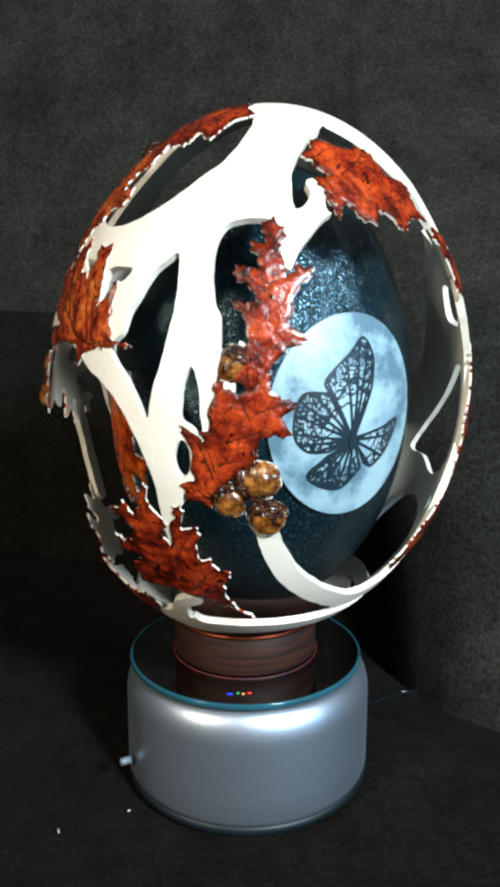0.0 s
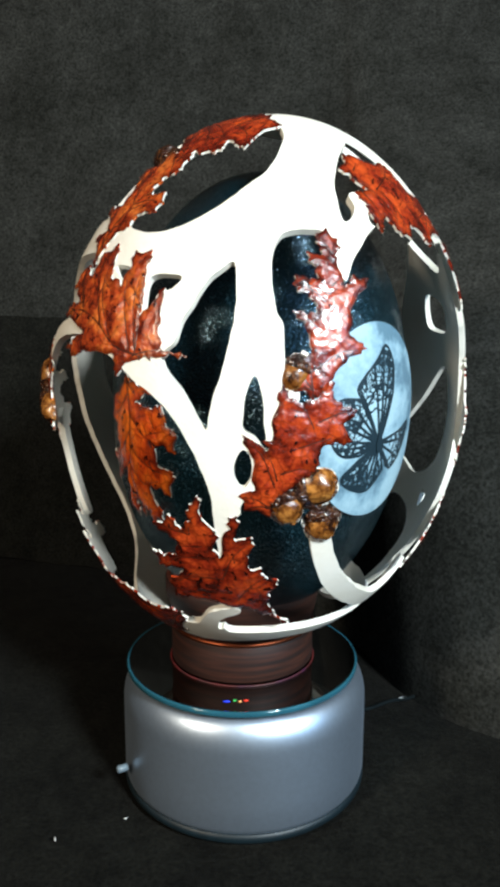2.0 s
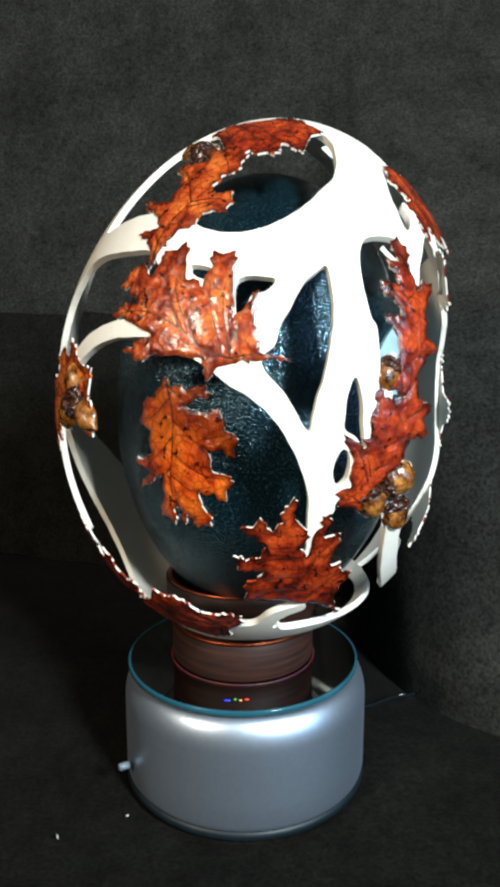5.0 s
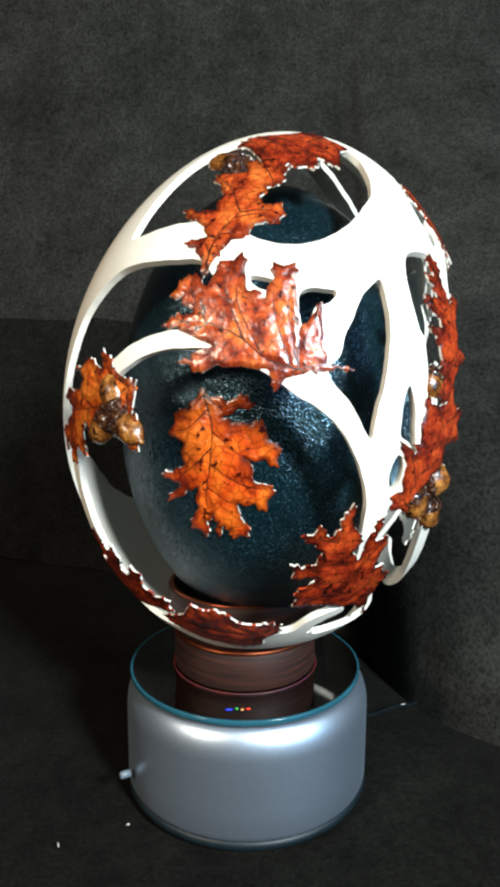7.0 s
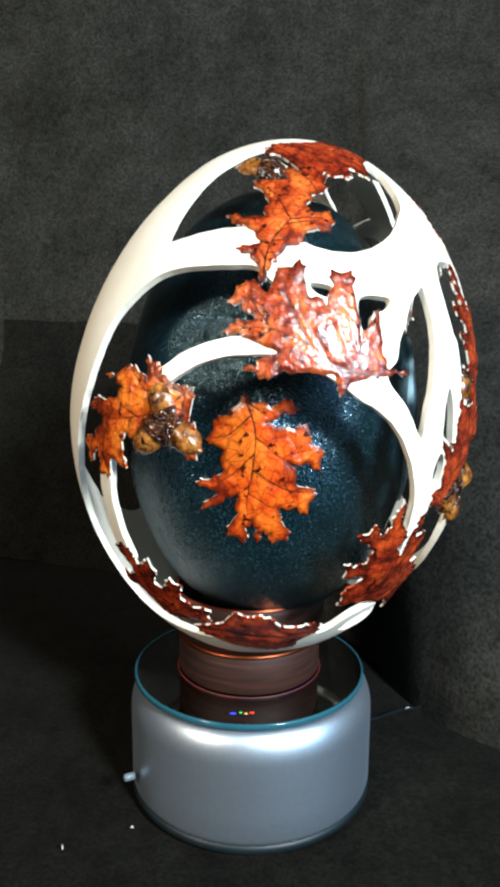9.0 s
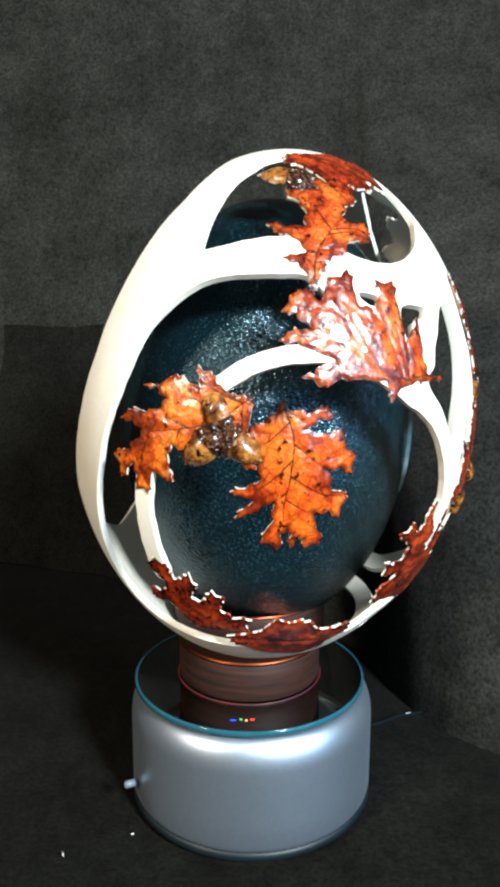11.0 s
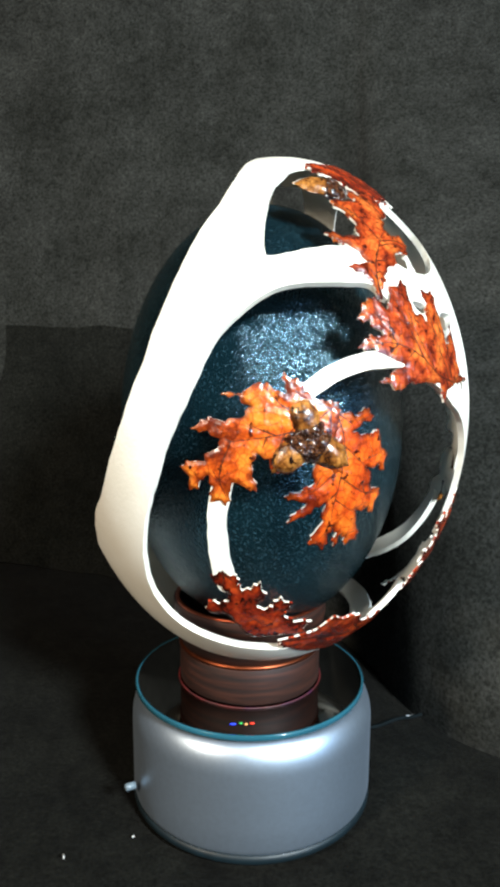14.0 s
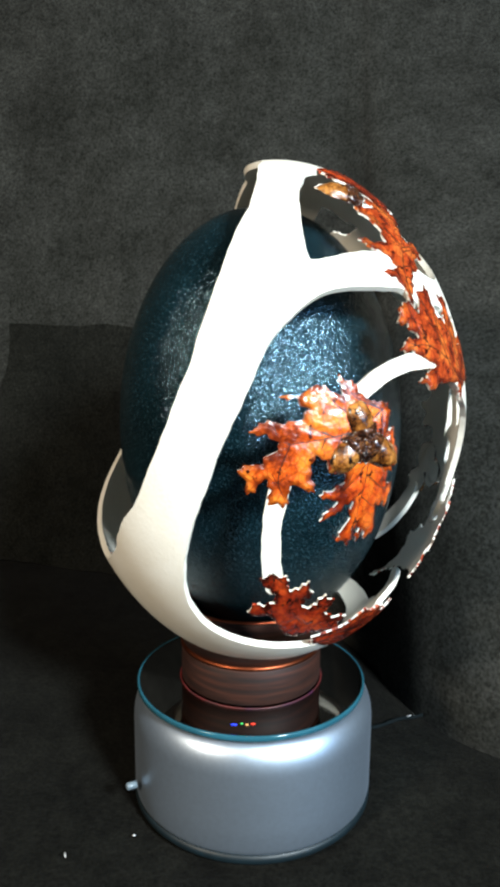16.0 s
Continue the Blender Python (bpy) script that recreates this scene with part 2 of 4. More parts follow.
def icosphere(level):
    g = (1 + 5 ** 0.5) / 2
    v = np.array([(-1, g, 0), (1, g, 0), (-1, -g, 0), (1, -g, 0), (0, -1, g), (0, 1, g), (0, -1, -g), (0, 1, -g),
                  (g, 0, -1), (g, 0, 1), (-g, 0, -1), (-g, 0, 1)], float)
    v /= np.linalg.norm(v[0])
    f = np.array([(0, 11, 5), (0, 5, 1), (0, 1, 7), (0, 7, 10), (0, 10, 11), (1, 5, 9), (5, 11, 4), (11, 10, 2), (10, 7, 6), (7, 1, 8),
                  (3, 9, 4), (3, 4, 2), (3, 2, 6), (3, 6, 8), (3, 8, 9), (4, 9, 5), (2, 4, 11), (6, 2, 10), (8, 6, 7), (9, 8, 1)])
    for _ in range(level):
        e = np.sort(np.concatenate([f[:, [0, 1]], f[:, [1, 2]], f[:, [2, 0]]]), axis=1)
        u, inv = np.unique(e, axis=0, return_inverse=True)
        inv = inv.ravel()
        mid = v[u].sum(1)
        mid /= np.linalg.norm(mid, axis=1, keepdims=True)
        n = len(f)
        a, b, c = (len(v) + inv[i * n:(i + 1) * n] for i in range(3))
        v = np.concatenate([v, mid])
        f = np.concatenate([np.stack(t, 1) for t in ((f[:, 0], a, c), (f[:, 1], b, a), (f[:, 2], c, b), (a, b, c))])
    return v, f


def grid(u0, u1, v0, v1, step):
    us, vs = np.arange(u0, u1 + step, step), np.arange(v0, v1 + step, step)
    uu, vv = np.meshgrid(us, vs)
    n = len(us)
    i = (np.arange(len(vs) - 1)[:, None] * n + np.arange(n - 1)[None]).ravel()
    f = np.concatenate([np.stack((i, i + 1, i + n + 1), 1), np.stack((i, i + n + 1, i + n), 1)])
    return np.stack([uu.ravel(), vv.ravel()], 1), f


def clip(coords, tris, field):
    """Keeps the part of a triangle mesh where field is below zero. Returns its coordinates, triangles and border edges."""
    ins = field < 0
    cnt = ins[tris].sum(1)
    keep = tris[cnt == 3]
    pts, made, out, border = [], {}, [], []
    base = len(coords)

    def cut(i, j):
        key = (i, j) if i < j else (j, i)
        if key not in made:
            i, j = key
            t = field[i] / (field[i] - field[j])
            t = min(0.98, max(0.02, t))
            made[key] = base + len(pts)
            pts.append(coords[i] * (1 - t) + coords[j] * t)
        return made[key]

    for a, b, c in tris[(cnt == 1) | (cnt == 2)].tolist():
        while not (ins[a] and not ins[c]):
            a, b, c = b, c, a
        if ins[b]:
            p, q = cut(b, c), cut(a, c)
            out += [(a, b, p), (a, p, q)]
        else:
            p, q = cut(a, b), cut(a, c)
            out.append((a, p, q))
        border.append((p, q))
    allc = np.concatenate([coords, np.array(pts)]) if pts else coords
    f = np.concatenate([keep, np.array(out, int).reshape(-1, 3)])
    used = np.unique(f)
    back = np.full(len(allc), -1)
    back[used] = np.arange(len(used))
    return allc[used], back[f], back[np.array(border, int).reshape(-1, 2)]


def solid(outer, inner, f, border):
    """A wall between two matching skins. Returns places, faces and the slot of each face: 0 outside, 1 inside and edges."""
    n, m = len(outer), len(border)
    p, q = border[:, 0], border[:, 1]
    verts = np.concatenate([outer, inner, outer[p], outer[q], inner[p], inner[q]])
    k = 2 * n + np.arange(m)
    faces = f.tolist() + (f[:, ::-1] + n).tolist() + np.stack([k + m, k, k + 2 * m, k + 3 * m], 1).tolist()
    return verts, faces, [0] * len(f) + [1] * (len(f) + m)


def seg_dist(x, a, b, wa, wb, batch=30000):
    """The least of the distances of points x from tapered rods a-b of half widths wa, wb, blended softly."""
    ab = b - a
    l2 = (ab * ab).sum(1) + 1e-12
    res = np.empty(len(x))
    for i in range(0, len(x), batch):
        y = x[i:i + batch]
        t = np.clip((y @ ab.T - (a * ab).sum(1)) / l2, 0, 1)
        dx2 = ((y * y).sum(1)[:, None] - 2 * (y @ a.T) + (a * a).sum(1)) - 2 * t * (y @ ab.T - (a * ab).sum(1)) + t * t * l2
        res[i:i + batch] = (np.sqrt(np.maximum(dx2, 0)) - (wa + t * (wb - wa))).min(1)
    return res


def spline(points, n=7):
    p = np.asarray(points, float)
    p = np.concatenate([p[:1] * 2 - p[1:2], p, p[-1:] * 2 - p[-2:-1]])
    out = []
    for i in range(1, len(p) - 2):
        for t in np.arange(n) / n:
            out.append(0.5 * (2 * p[i] + (p[i + 1] - p[i - 1]) * t + (2 * p[i - 1] - 5 * p[i] + 4 * p[i + 1] - p[i + 2]) * t ** 2
                              + (3 * p[i] - p[i - 1] - 3 * p[i + 1] + p[i + 2]) * t ** 3))
    out.append(p[-2])
    return np.array(out)


def soft_min(parts, k):
    d = np.stack(parts)
    lo = d.min(0)
    return lo - k * np.log(np.exp(-(d - lo) / k).sum(0))


def stroke(egg, x, points):
    """Distance from a branch on the egg: (longitude, latitude, half width in mm) along it."""
    p = np.array(points, float)
    q = spline(np.concatenate([egg.flat(egg.way(p[:, 0], p[:, 1]), np.zeros(len(p))), p[:, 2:] / 1000], 1))
    return seg_dist(x, q[:-1, :3], q[1:, :3], q[:-1, 3], q[1:, 3])


def region(egg, x, lon, lat, points, grow=0.0):
    """Distance from a closed patch on the egg, below zero inside it, with its corners rounded."""
    p = np.array(points, float)
    p = spline(np.concatenate([p[-1:], p, p[:2]]), 5)[5:-5]
    mid = (p[:, 0].min() + p[:, 0].max()) / 2
    l = (lon - mid + 180) % 360 - 180 + mid
    inside = np.zeros(len(x), bool)
    a, b = p, np.roll(p, -1, 0)
    for (xa, ya), (xb, yb) in zip(a, b):
        if ya != yb:
            inside ^= ((ya > lat) != (yb > lat)) & (l < (xb - xa) * (lat - ya) / (yb - ya) + xa)
    q = egg.flat(egg.way(p[:, 0], p[:, 1]), np.zeros(len(p)))
    d = seg_dist(x, q, np.roll(q, -1, 0), 0.0, 0.0)
    return np.where(inside, -d, d) - grow


# ---- cloth ----
def cloth_sheet(name, rows, label, mat, kind="structure"):
    n, m = len(rows), len(rows[0])
    verts = [v for r in rows for v in r]
    faces = [(i * m + j, i * m + j + 1, (i + 1) * m + j + 1, (i + 1) * m + j) for i in range(n - 1) for j in range(m - 1)]
    return tagged(mesh_object(name, verts, faces, [mat]), label, "cloth", kind=kind)


def wave(x, y):
    return noise.noise((x * 7, y * 7, 0.3)) * 0.6 + noise.noise((x * 19, y * 19, 4.1)) * 0.25


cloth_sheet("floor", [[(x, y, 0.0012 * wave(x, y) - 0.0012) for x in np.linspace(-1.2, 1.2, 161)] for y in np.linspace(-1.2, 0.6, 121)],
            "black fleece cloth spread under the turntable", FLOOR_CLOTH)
HEM = spline([(-1.2, 0.26), (-0.5, 0.25), (-0.2, 0.24), (-0.045, 0.19), (0.030, 0.135), (0.0546, 0.0945), (0.0633, 0.0603), (0.0731, 0.0384), (0.0943, 0.0162), (0.16, -0.02), (0.4, -0.12), (1.2, -0.3)], 24)
CREASE = 0.158
BACK = []
for z in np.concatenate([np.linspace(-0.002, CREASE - 0.006, 34), CREASE + np.linspace(-0.004, 0.012, 7), np.linspace(CREASE + 0.02, 1.1, 50)]):
    row = []
    hang = 1 - math.exp(-(z / 0.22) ** 2)
    for hx, hy in HEM:
        flat = 0.25 + 0.05 * z
        fold = 0.008 * wave(hx * 1.5, z * 0.7 + 3) + 0.002 * wave(hx * 5, z * 4 + 1)
        row.append((hx + 0.25 * max(0, hx) * min(1, z), hy + (flat - hy) * hang + fold * min(1, z * 8), z))
    BACK.append(row)
# sheet below the crease, in the fleece colour darkened for shade
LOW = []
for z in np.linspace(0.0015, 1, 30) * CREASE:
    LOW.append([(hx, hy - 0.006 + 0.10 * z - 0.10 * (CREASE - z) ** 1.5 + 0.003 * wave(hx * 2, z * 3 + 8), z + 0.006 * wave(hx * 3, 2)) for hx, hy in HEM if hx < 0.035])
cloth_sheet("backdrop_lower", LOW, "fleece cloth turned up below the backdrop, coloured darker to stand for shade", SHADED_CLOTH)
cloth_sheet("backdrop", BACK, "charcoal fleece cloth hung behind the egg", CLOTH)


# ---- turntable ----
def turntable():
    base = tagged(new("display_turntable"), "satin silver round motorised display turntable on dark cloth", "turntable")
    R, H = 0.0410, DISC_Z
    prof = [(0.0, 0.0033), (R - 0.0008, 0.0033), (R - 0.0002, 0.0038), (R, 0.0048)]
    prof += [(R, 0.012 + 0.003 * i) for i in range(5)]
    for i in range(11):
        a = math.radians(90 * i / 10)
        prof.append((R - 0.0048 + 0.0048 * math.cos(a), H - 0.0125 + 0.0095 * math.sin(a)))
    prof += [(0.0345, H - 0.003), (0.0340, H - 0.0018), (0.0, H - 0.0018)]
    off = Matrix.Translation((0.0008, 0, 0))
    bm = lathe(prof)
    bm.transform(off)
    part("body", bm, SILVER, base)
    bm = lathe([(0.0, 0.0), (R - 0.0008, 0.0), (R + 0.0001, 0.001), (R, 0.0030), (R - 0.0008, 0.0034), (0, 0.0034)])
    bm.transform(off)
    part("foot_ring", bm, FOOT, base, "dark teal base ring")
    bm = lathe([(0.0, 0), (0.0012, 0), (0.0012, 0.0030), (0.0008, 0.0034), (0, 0.0034)], 16)
    bm.transform(pose(-0.0370, -0.0195, DISC_Z - 0.0300, 0, -90, 28))
    part("switch", bm, GREY, base, "small grey switch knob")
    leds = [(-0.0046, 0.0011, (0.02, 0.06, 1.0)), (-0.0022, 0.0005, (0.05, 0.6, 0.12)), (-0.0006, 0.0005, (1.0, 0.45, 0.15)), (0.0012, 0.0008, (1.0, 0.05, 0.02))]
    for i, (x, w, c) in enumerate(leds):
        b = lathe([(0.0, 0.0), (0.0006, 0.0), (0.0004, 0.00012), (0, 0.00018)], 12)
        b.transform(Matrix.Translation((x, -0.0326 + 0.0005 * (i % 2), DISC_Z + 0.0001)) @ Matrix.Diagonal((w / 0.0006, 0.7, 1, 1)))
        part("led", b, glow_material("led_glow", c, 0.5), base, "tiny glowing coloured light")
    # no lamp: a glowing ring stands in for the LEDs' reflection
    part("led_reflection_ring", lathe([(0.0239, DISC_Z + 0.0001), (0.0244, DISC_Z + 0.0001), (0.0245, DISC_Z + 0.0003), (0.0243, DISC_Z + 0.0005), (0.0240, DISC_Z + 0.0005)]), led_reflection_material(), base, "dim red reflection of the lights round the stand, made as a glowing ring")
    return base


turntable()

disc = tagged(new("mirror_disc"), "round smoked mirror disc with teal glass edge", "mirror")
glass = part("mirror", lathe([(0.0, DISC_Z - 0.0001), (0.0383, DISC_Z - 0.0001), (0.0383, DISC_Z), (0, DISC_Z)]), MIRROR, disc)
glass.data.polygons.foreach_set("use_smooth", np.full(len(glass.data.polygons), False))
part("glass_edge", lathe([(0.0381, DISC_Z - 0.0018), (0.0386, DISC_Z - 0.0018), (0.0390, DISC_Z - 0.0015), (0.0390, DISC_Z - 0.0003), (0.0388, DISC_Z + 0.0001), (0.0382, DISC_Z + 0.0001), (0.0381, DISC_Z - 0.0018)]), RIM, disc, "teal polished glass edge")

post = tagged(new("wooden_post"), "short round reddish wood stand on the mirror disc", "stand")
POST_R = 0.0238
part("post", lathe([(0, DISC_Z + 0.0006), (POST_R - 0.0006, DISC_Z + 0.0006), (POST_R, DISC_Z + 0.0012), (POST_R, DISC_Z + 0.006), (POST_R, DISC_Z + 0.0126), (POST_R - 0.0006, DISC_Z + 0.0132), (0, DISC_Z + 0.0132)]), WOOD, post)
part("cup", lathe([(0, DISC_Z + 0.0132), (POST_R - 0.0006, DISC_Z + 0.0132), (0.0246, DISC_Z + 0.0185), (0.0256, DISC_Z + 0.024), (0.0257, DISC_Z + 0.0283), (0.0252, DISC_Z + 0.0288), (0.0236, DISC_Z + 0.0285), (0.019, DISC_Z + 0.0235), (0.012, DISC_Z + 0.0193), (0, DISC_Z + 0.0172)]), WOOD, post, "turned wooden cup of the stand")
# copper-coloured ring put in for the light reflected along the cup's lip
part("red_glint_line", lathe([(0.0240, DISC_Z + 0.0286), (0.0252, DISC_Z + 0.0287), (0.0252, DISC_Z + 0.0292), (0.0240, DISC_Z + 0.0292)]), plain_material("red_glint_line", (0.50, 0.11, 0.05), 0.3, 1.0), post, "thin red glint of reflected light, made as a copper-coloured line")
# orange ring imitates the reflected glow where shell and post meet
part("underglow_line", lathe([(POST_R - 0.0003, DISC_Z + 0.0126), (POST_R + 0.0003, DISC_Z + 0.0128), (POST_R + 0.0003, DISC_Z + 0.0137), (POST_R - 0.0008, DISC_Z + 0.0140)]), UNDERGLOW, post, "thin orange line standing for the glow under the shell ring")


# ---- leaves ----
def inside_outline(p, q):
    a, b = q, np.roll(q, -1, 0)
    ins = np.zeros(len(p), bool)
    for (xa, ya), (xb, yb) in zip(a, b):
        if ya != yb:
            ins ^= ((ya > p[:, 1]) != (yb > p[:, 1])) & (p[:, 0] < (xb - xa) * (p[:, 1] - ya) / (yb - ya) + xa)
    return ins


def outline_dist(p, q):
    """Distance from a closed outline, below zero inside it."""
    d = seg_dist(p, q, np.roll(q, -1, 0), 0.0, 0.0)
    return np.where(inside_outline(p, q), -d, d)


def leaf(egg, name, nodes, tip, mat, parent, thick=0.0003, lift=0.0003, teeth=0.0021, seed=1, bold=1.2, exact=False, deep=0.2, label=""):
    """A carved oak leaf on an egg. nodes run round it from the stem: longitude, latitude, and 1 for the end of a lobe, 0 for a bay; tip: which node ends the midrib. Without exact, teeth are added to the lobes."""
    rng = random.Random(seed)
    ll = np.array(nodes, float)
    q = egg.flat(egg.way(ll[:, 0], ll[:, 1]), np.zeros(len(ll)))
    c = egg.flat(q.mean(0), np.zeros(()))
    nrm = c / np.linalg.norm(c)
    e2 = q[tip] - q[0]
    e2 -= nrm * (e2 @ nrm)
    e2 /= np.linalg.norm(e2)
    e1 = np.cross(e2, nrm)
    q = q * (np.linalg.norm(c) / (q @ nrm))[:, None]
    uv = np.stack([(q - c) @ e1, (q - c) @ e2], 1)
    n = len(uv)
    mid = uv.mean(0)
    line = []
    for k in range(n):
        p, a, b = uv[k], uv[k - 1], uv[(k + 1) % n]
        if ll[k, 2] < 0.5:
            rib = uv[0] + (uv[tip] - uv[0]) * np.clip((p - uv[0]) @ (uv[tip] - uv[0]) / ((uv[tip] - uv[0]) @ (uv[tip] - uv[0])), 0, 1)
            p = p + (rib - p) * deep if exact else p + (mid - p) * 0.12
            for t in (0.0, 0.25, 0.5, 0.75, 1.0):
                ease = 0.34 if exact else 0.16
                m0, m1 = p + (a - p) * ease, p + (b - p) * ease
                turn = 2 * p - (m0 + m1) / 2 if exact else p
                line.append(m0 * (1 - t) ** 2 + 2 * turn * t * (1 - t) + m1 * t * t)
            continue
        way = p - (0.3 * mid + 0.35 * (a + b))
        way /= np.linalg.norm(way) + 1e-9

        def flank(other):
            """Notches and side teeth on the flank of a lobe, from its end towards the bay."""
            e = other - p
            n_e = np.linalg.norm(e) + 1e-9
            out = np.array([-e[1], e[0]]) / n_e
            out = out if out @ way >= 0 else -out
            span = min(n_e, 0.010)
            k1, k2 = rng.uniform(0.8, 1.2), rng.uniform(0.8, 1.2)
            pts = [(0.14, -0.03), (0.27, 0.17 * k1), (0.36, 0.02), (0.50, 0.13 * k2), (0.56, 0.0)]
            return [p + e / n_e * span * u + out * span * v for u, v in pts]

        if exact:
            # a bristle at the lobe's end and a shallow notch towards the next one
            for other, opp, bay, sign in ((a, b, ll[k - 1, 2] < 0.5, 1), (b, a, ll[(k + 1) % n, 2] < 0.5, -1)):
                e = other - p
                span = np.linalg.norm(e) + 1e-9
                out = np.array([-e[1], e[0]]) / span
                out = out if out @ (other - opp) >= 0 else -out
                bits = [p + e * 0.2]
                if bay and span > 0.0035:
                    u = min(0.0016, 0.24 * span)
                    bits = [p + e / span * u * 0.6 - out * u * 0.12, p + e / span * u * 1.1 + out * u * rng.uniform(0.25, 0.5), p + e / span * u * 1.5,
                            p + e * 0.58 - out * span * 0.16]
                line += bits[::-1] if sign > 0 else [p + way * 0.0006] + bits
            if ll[(k + 1) % n, 2] > 0.5 and np.linalg.norm(b - p) > 0.0035:
                line.append((p + b) / 2 - way * rng.uniform(0.10, 0.2) * np.linalg.norm(b - p))
            continue
        far_a = ll[k - 1, 2] < 0.5
        far_b = ll[(k + 1) % n, 2] < 0.5
        if far_a:
            line += flank(a)[::-1]
        else:
            line.append(p + (a - p) * 0.5 - way * 0.16 * np.linalg.norm(a - p))
        line.append(p + way * teeth * 0.25)
        if far_b:
            line += flank(b)
    line = np.array(line)
    lo, hi = line.min(0) - 0.003, line.max(0) + 0.003
    g, f = grid(lo[0], hi[0], lo[1], hi[1], 0.00036)

    def field(p):
        return outline_dist(p, line) - 0.00015

    wob = np.array([noise.noise((u * 520 + seed, v * 520, seed * 1.7)) for u, v in g])
    g2, f2, border = clip(g, f, field(g) + 0.00022 * wob)

    off = np.array([uv[0][1] - uv[tip][1], uv[tip][0] - uv[0][0]]) * 0.05
    mean = (uv[0] + uv[tip]) / 2 + 0.35 * (mid - (uv[0] + uv[tip]) / 2)
    bow = spline([uv[0], (uv[0] + mean) / 2 + off, mean, (mean + uv[tip]) / 2 - off, uv[tip]], 5)
    ax = (uv[tip] - uv[0]) / np.linalg.norm(uv[tip] - uv[0])
    span = np.linalg.norm(uv[tip] - uv[0])
    veins = [bow]
    for k in range(1, n):
        if k == tip or ll[k, 2] < 0.5:
            continue
        p = uv[k]
        along = (p - uv[0]) @ ax / span
        wide = np.linalg.norm(p - uv[0] - ax * along * span) / span
        root = bow[int(round(min(0.85, max(0.06, along - 0.62 * wide)) * (len(bow) - 1)))]
        d = p - root
        sw = ax * 0.10 * np.linalg.norm(d) + np.array([-d[1], d[0]]) * 0.05 * rng.uniform(-1, 1)
        veins.append(spline([root, (root + p) / 2 + sw, p - d * 0.1], 6))
        if np.linalg.norm(d) > 0.008:
            for sg in (-1, 1):
                a0 = root + d * rng.uniform(0.4, 0.55)
                dd = d * 0.8 + sg * np.array([-d[1], d[0]]) * 0.6
                veins.append(np.array([a0, a0 + dd * 0.14, a0 + dd * 0.26]))
    short = []
    for v in veins:
        bad = np.nonzero(field(v)[1:] > -0.0006)[0]
        v = v[:bad[0] + 1] if len(bad) else v
        if len(v) > 2:
            short.append(v)
    veins = short
    va = np.concatenate([v[:-1] for v in veins])
    vb = np.concatenate([v[1:] for v in veins])

    def height(p):
        dv = seg_dist(p, va, vb, 0.0, 0.0)
        de = -field(p)
        lump = np.array([noise.noise((u * 360, v * 360, seed + 9.0)) for u, v in p])
        fine = np.array([noise.noise((u * 900, v * 900, seed + 3.0)) for u, v in p])
        return lift + 0.00025 * np.clip(dv / 0.0016, 0, 1) - 0.0003 * (1 - np.clip(de / 0.0010, 0, 1)) + 0.00010 * lump + 0.00008 * fine

    def skin(p, off):
        return egg.world(egg.flat(c + p[:, :1] * e1 + p[:, 1:] * e2, off))

    verts, faces, slots = solid(skin(g2, height(g2)), skin(g2, np.full(len(g2), -thick)), f2, border)
    for i in range(len(border)):
        u, v = g2[border[i, 0]]
        if noise.noise((u * 600, v * 600, seed + 2.0)) > 0.14:
            slots[2 * len(f2) + i] = 0
    ob = mesh_object(name, verts, faces, [mat, SHELL], slots, parent, label)
    rim = np.clip(-field(g2) / 0.0024, 0, 1)
    att = ob.data.attributes.new("burnt_edge", "FLOAT", "POINT")
    att.data.foreach_set("value", np.concatenate([rim, rim, np.ones(len(verts) - 2 * len(rim))]).astype(np.float32))
    vv, vf = [], []
    for k, v in enumerate(veins):
        if vv and len(v) > 3:
            mesh_object("vein", vv, vf, [VEIN], None, ob)
            vv, vf = [], []
        w0 = 0.0007 if k == 0 else (0.0005 if len(v) > 3 else 0.00028)
        hgt = height(v)
        for i in range(len(v)):
            t = v[min(i + 1, len(v) - 1)] - v[max(i - 1, 0)]
            t = t / (np.linalg.norm(t) + 1e-12)
            s = np.array([t[1], -t[0]]) * w0 * bold * (1 - 0.75 * i / (len(v) - 1))
            o = len(vv)
            vv.extend(skin(np.array([v[i] - s, v[i], v[i] + s]), np.array([hgt[i] - 0.0002, hgt[i] + 0.00012, hgt[i] - 0.0002])))
            if i:
                vf += [(o - 3, o - 2, o + 1, o), (o - 2, o - 1, o + 2, o + 1)]
    mesh_object("vein", vv, vf, [VEIN], None, ob)
    return ob


def above_shell(bm, egg, floor):
    """Presses what lies under the shell's outer face up to it; the pressed underside shows bare shell."""
    low = set()
    for v in bm.verts:
        q = (np.array(v.co) - egg.centre) @ egg.axes.T
        r, top = np.linalg.norm(q), np.linalg.norm(egg.flat(q, np.zeros(()))) + floor
        if r < top:
            v.co = Vector(egg.world(q * top / r))
            low.add(v)
    for f in bm.faces:
        if all(v in low for v in f.verts):
            f.material_index = 1


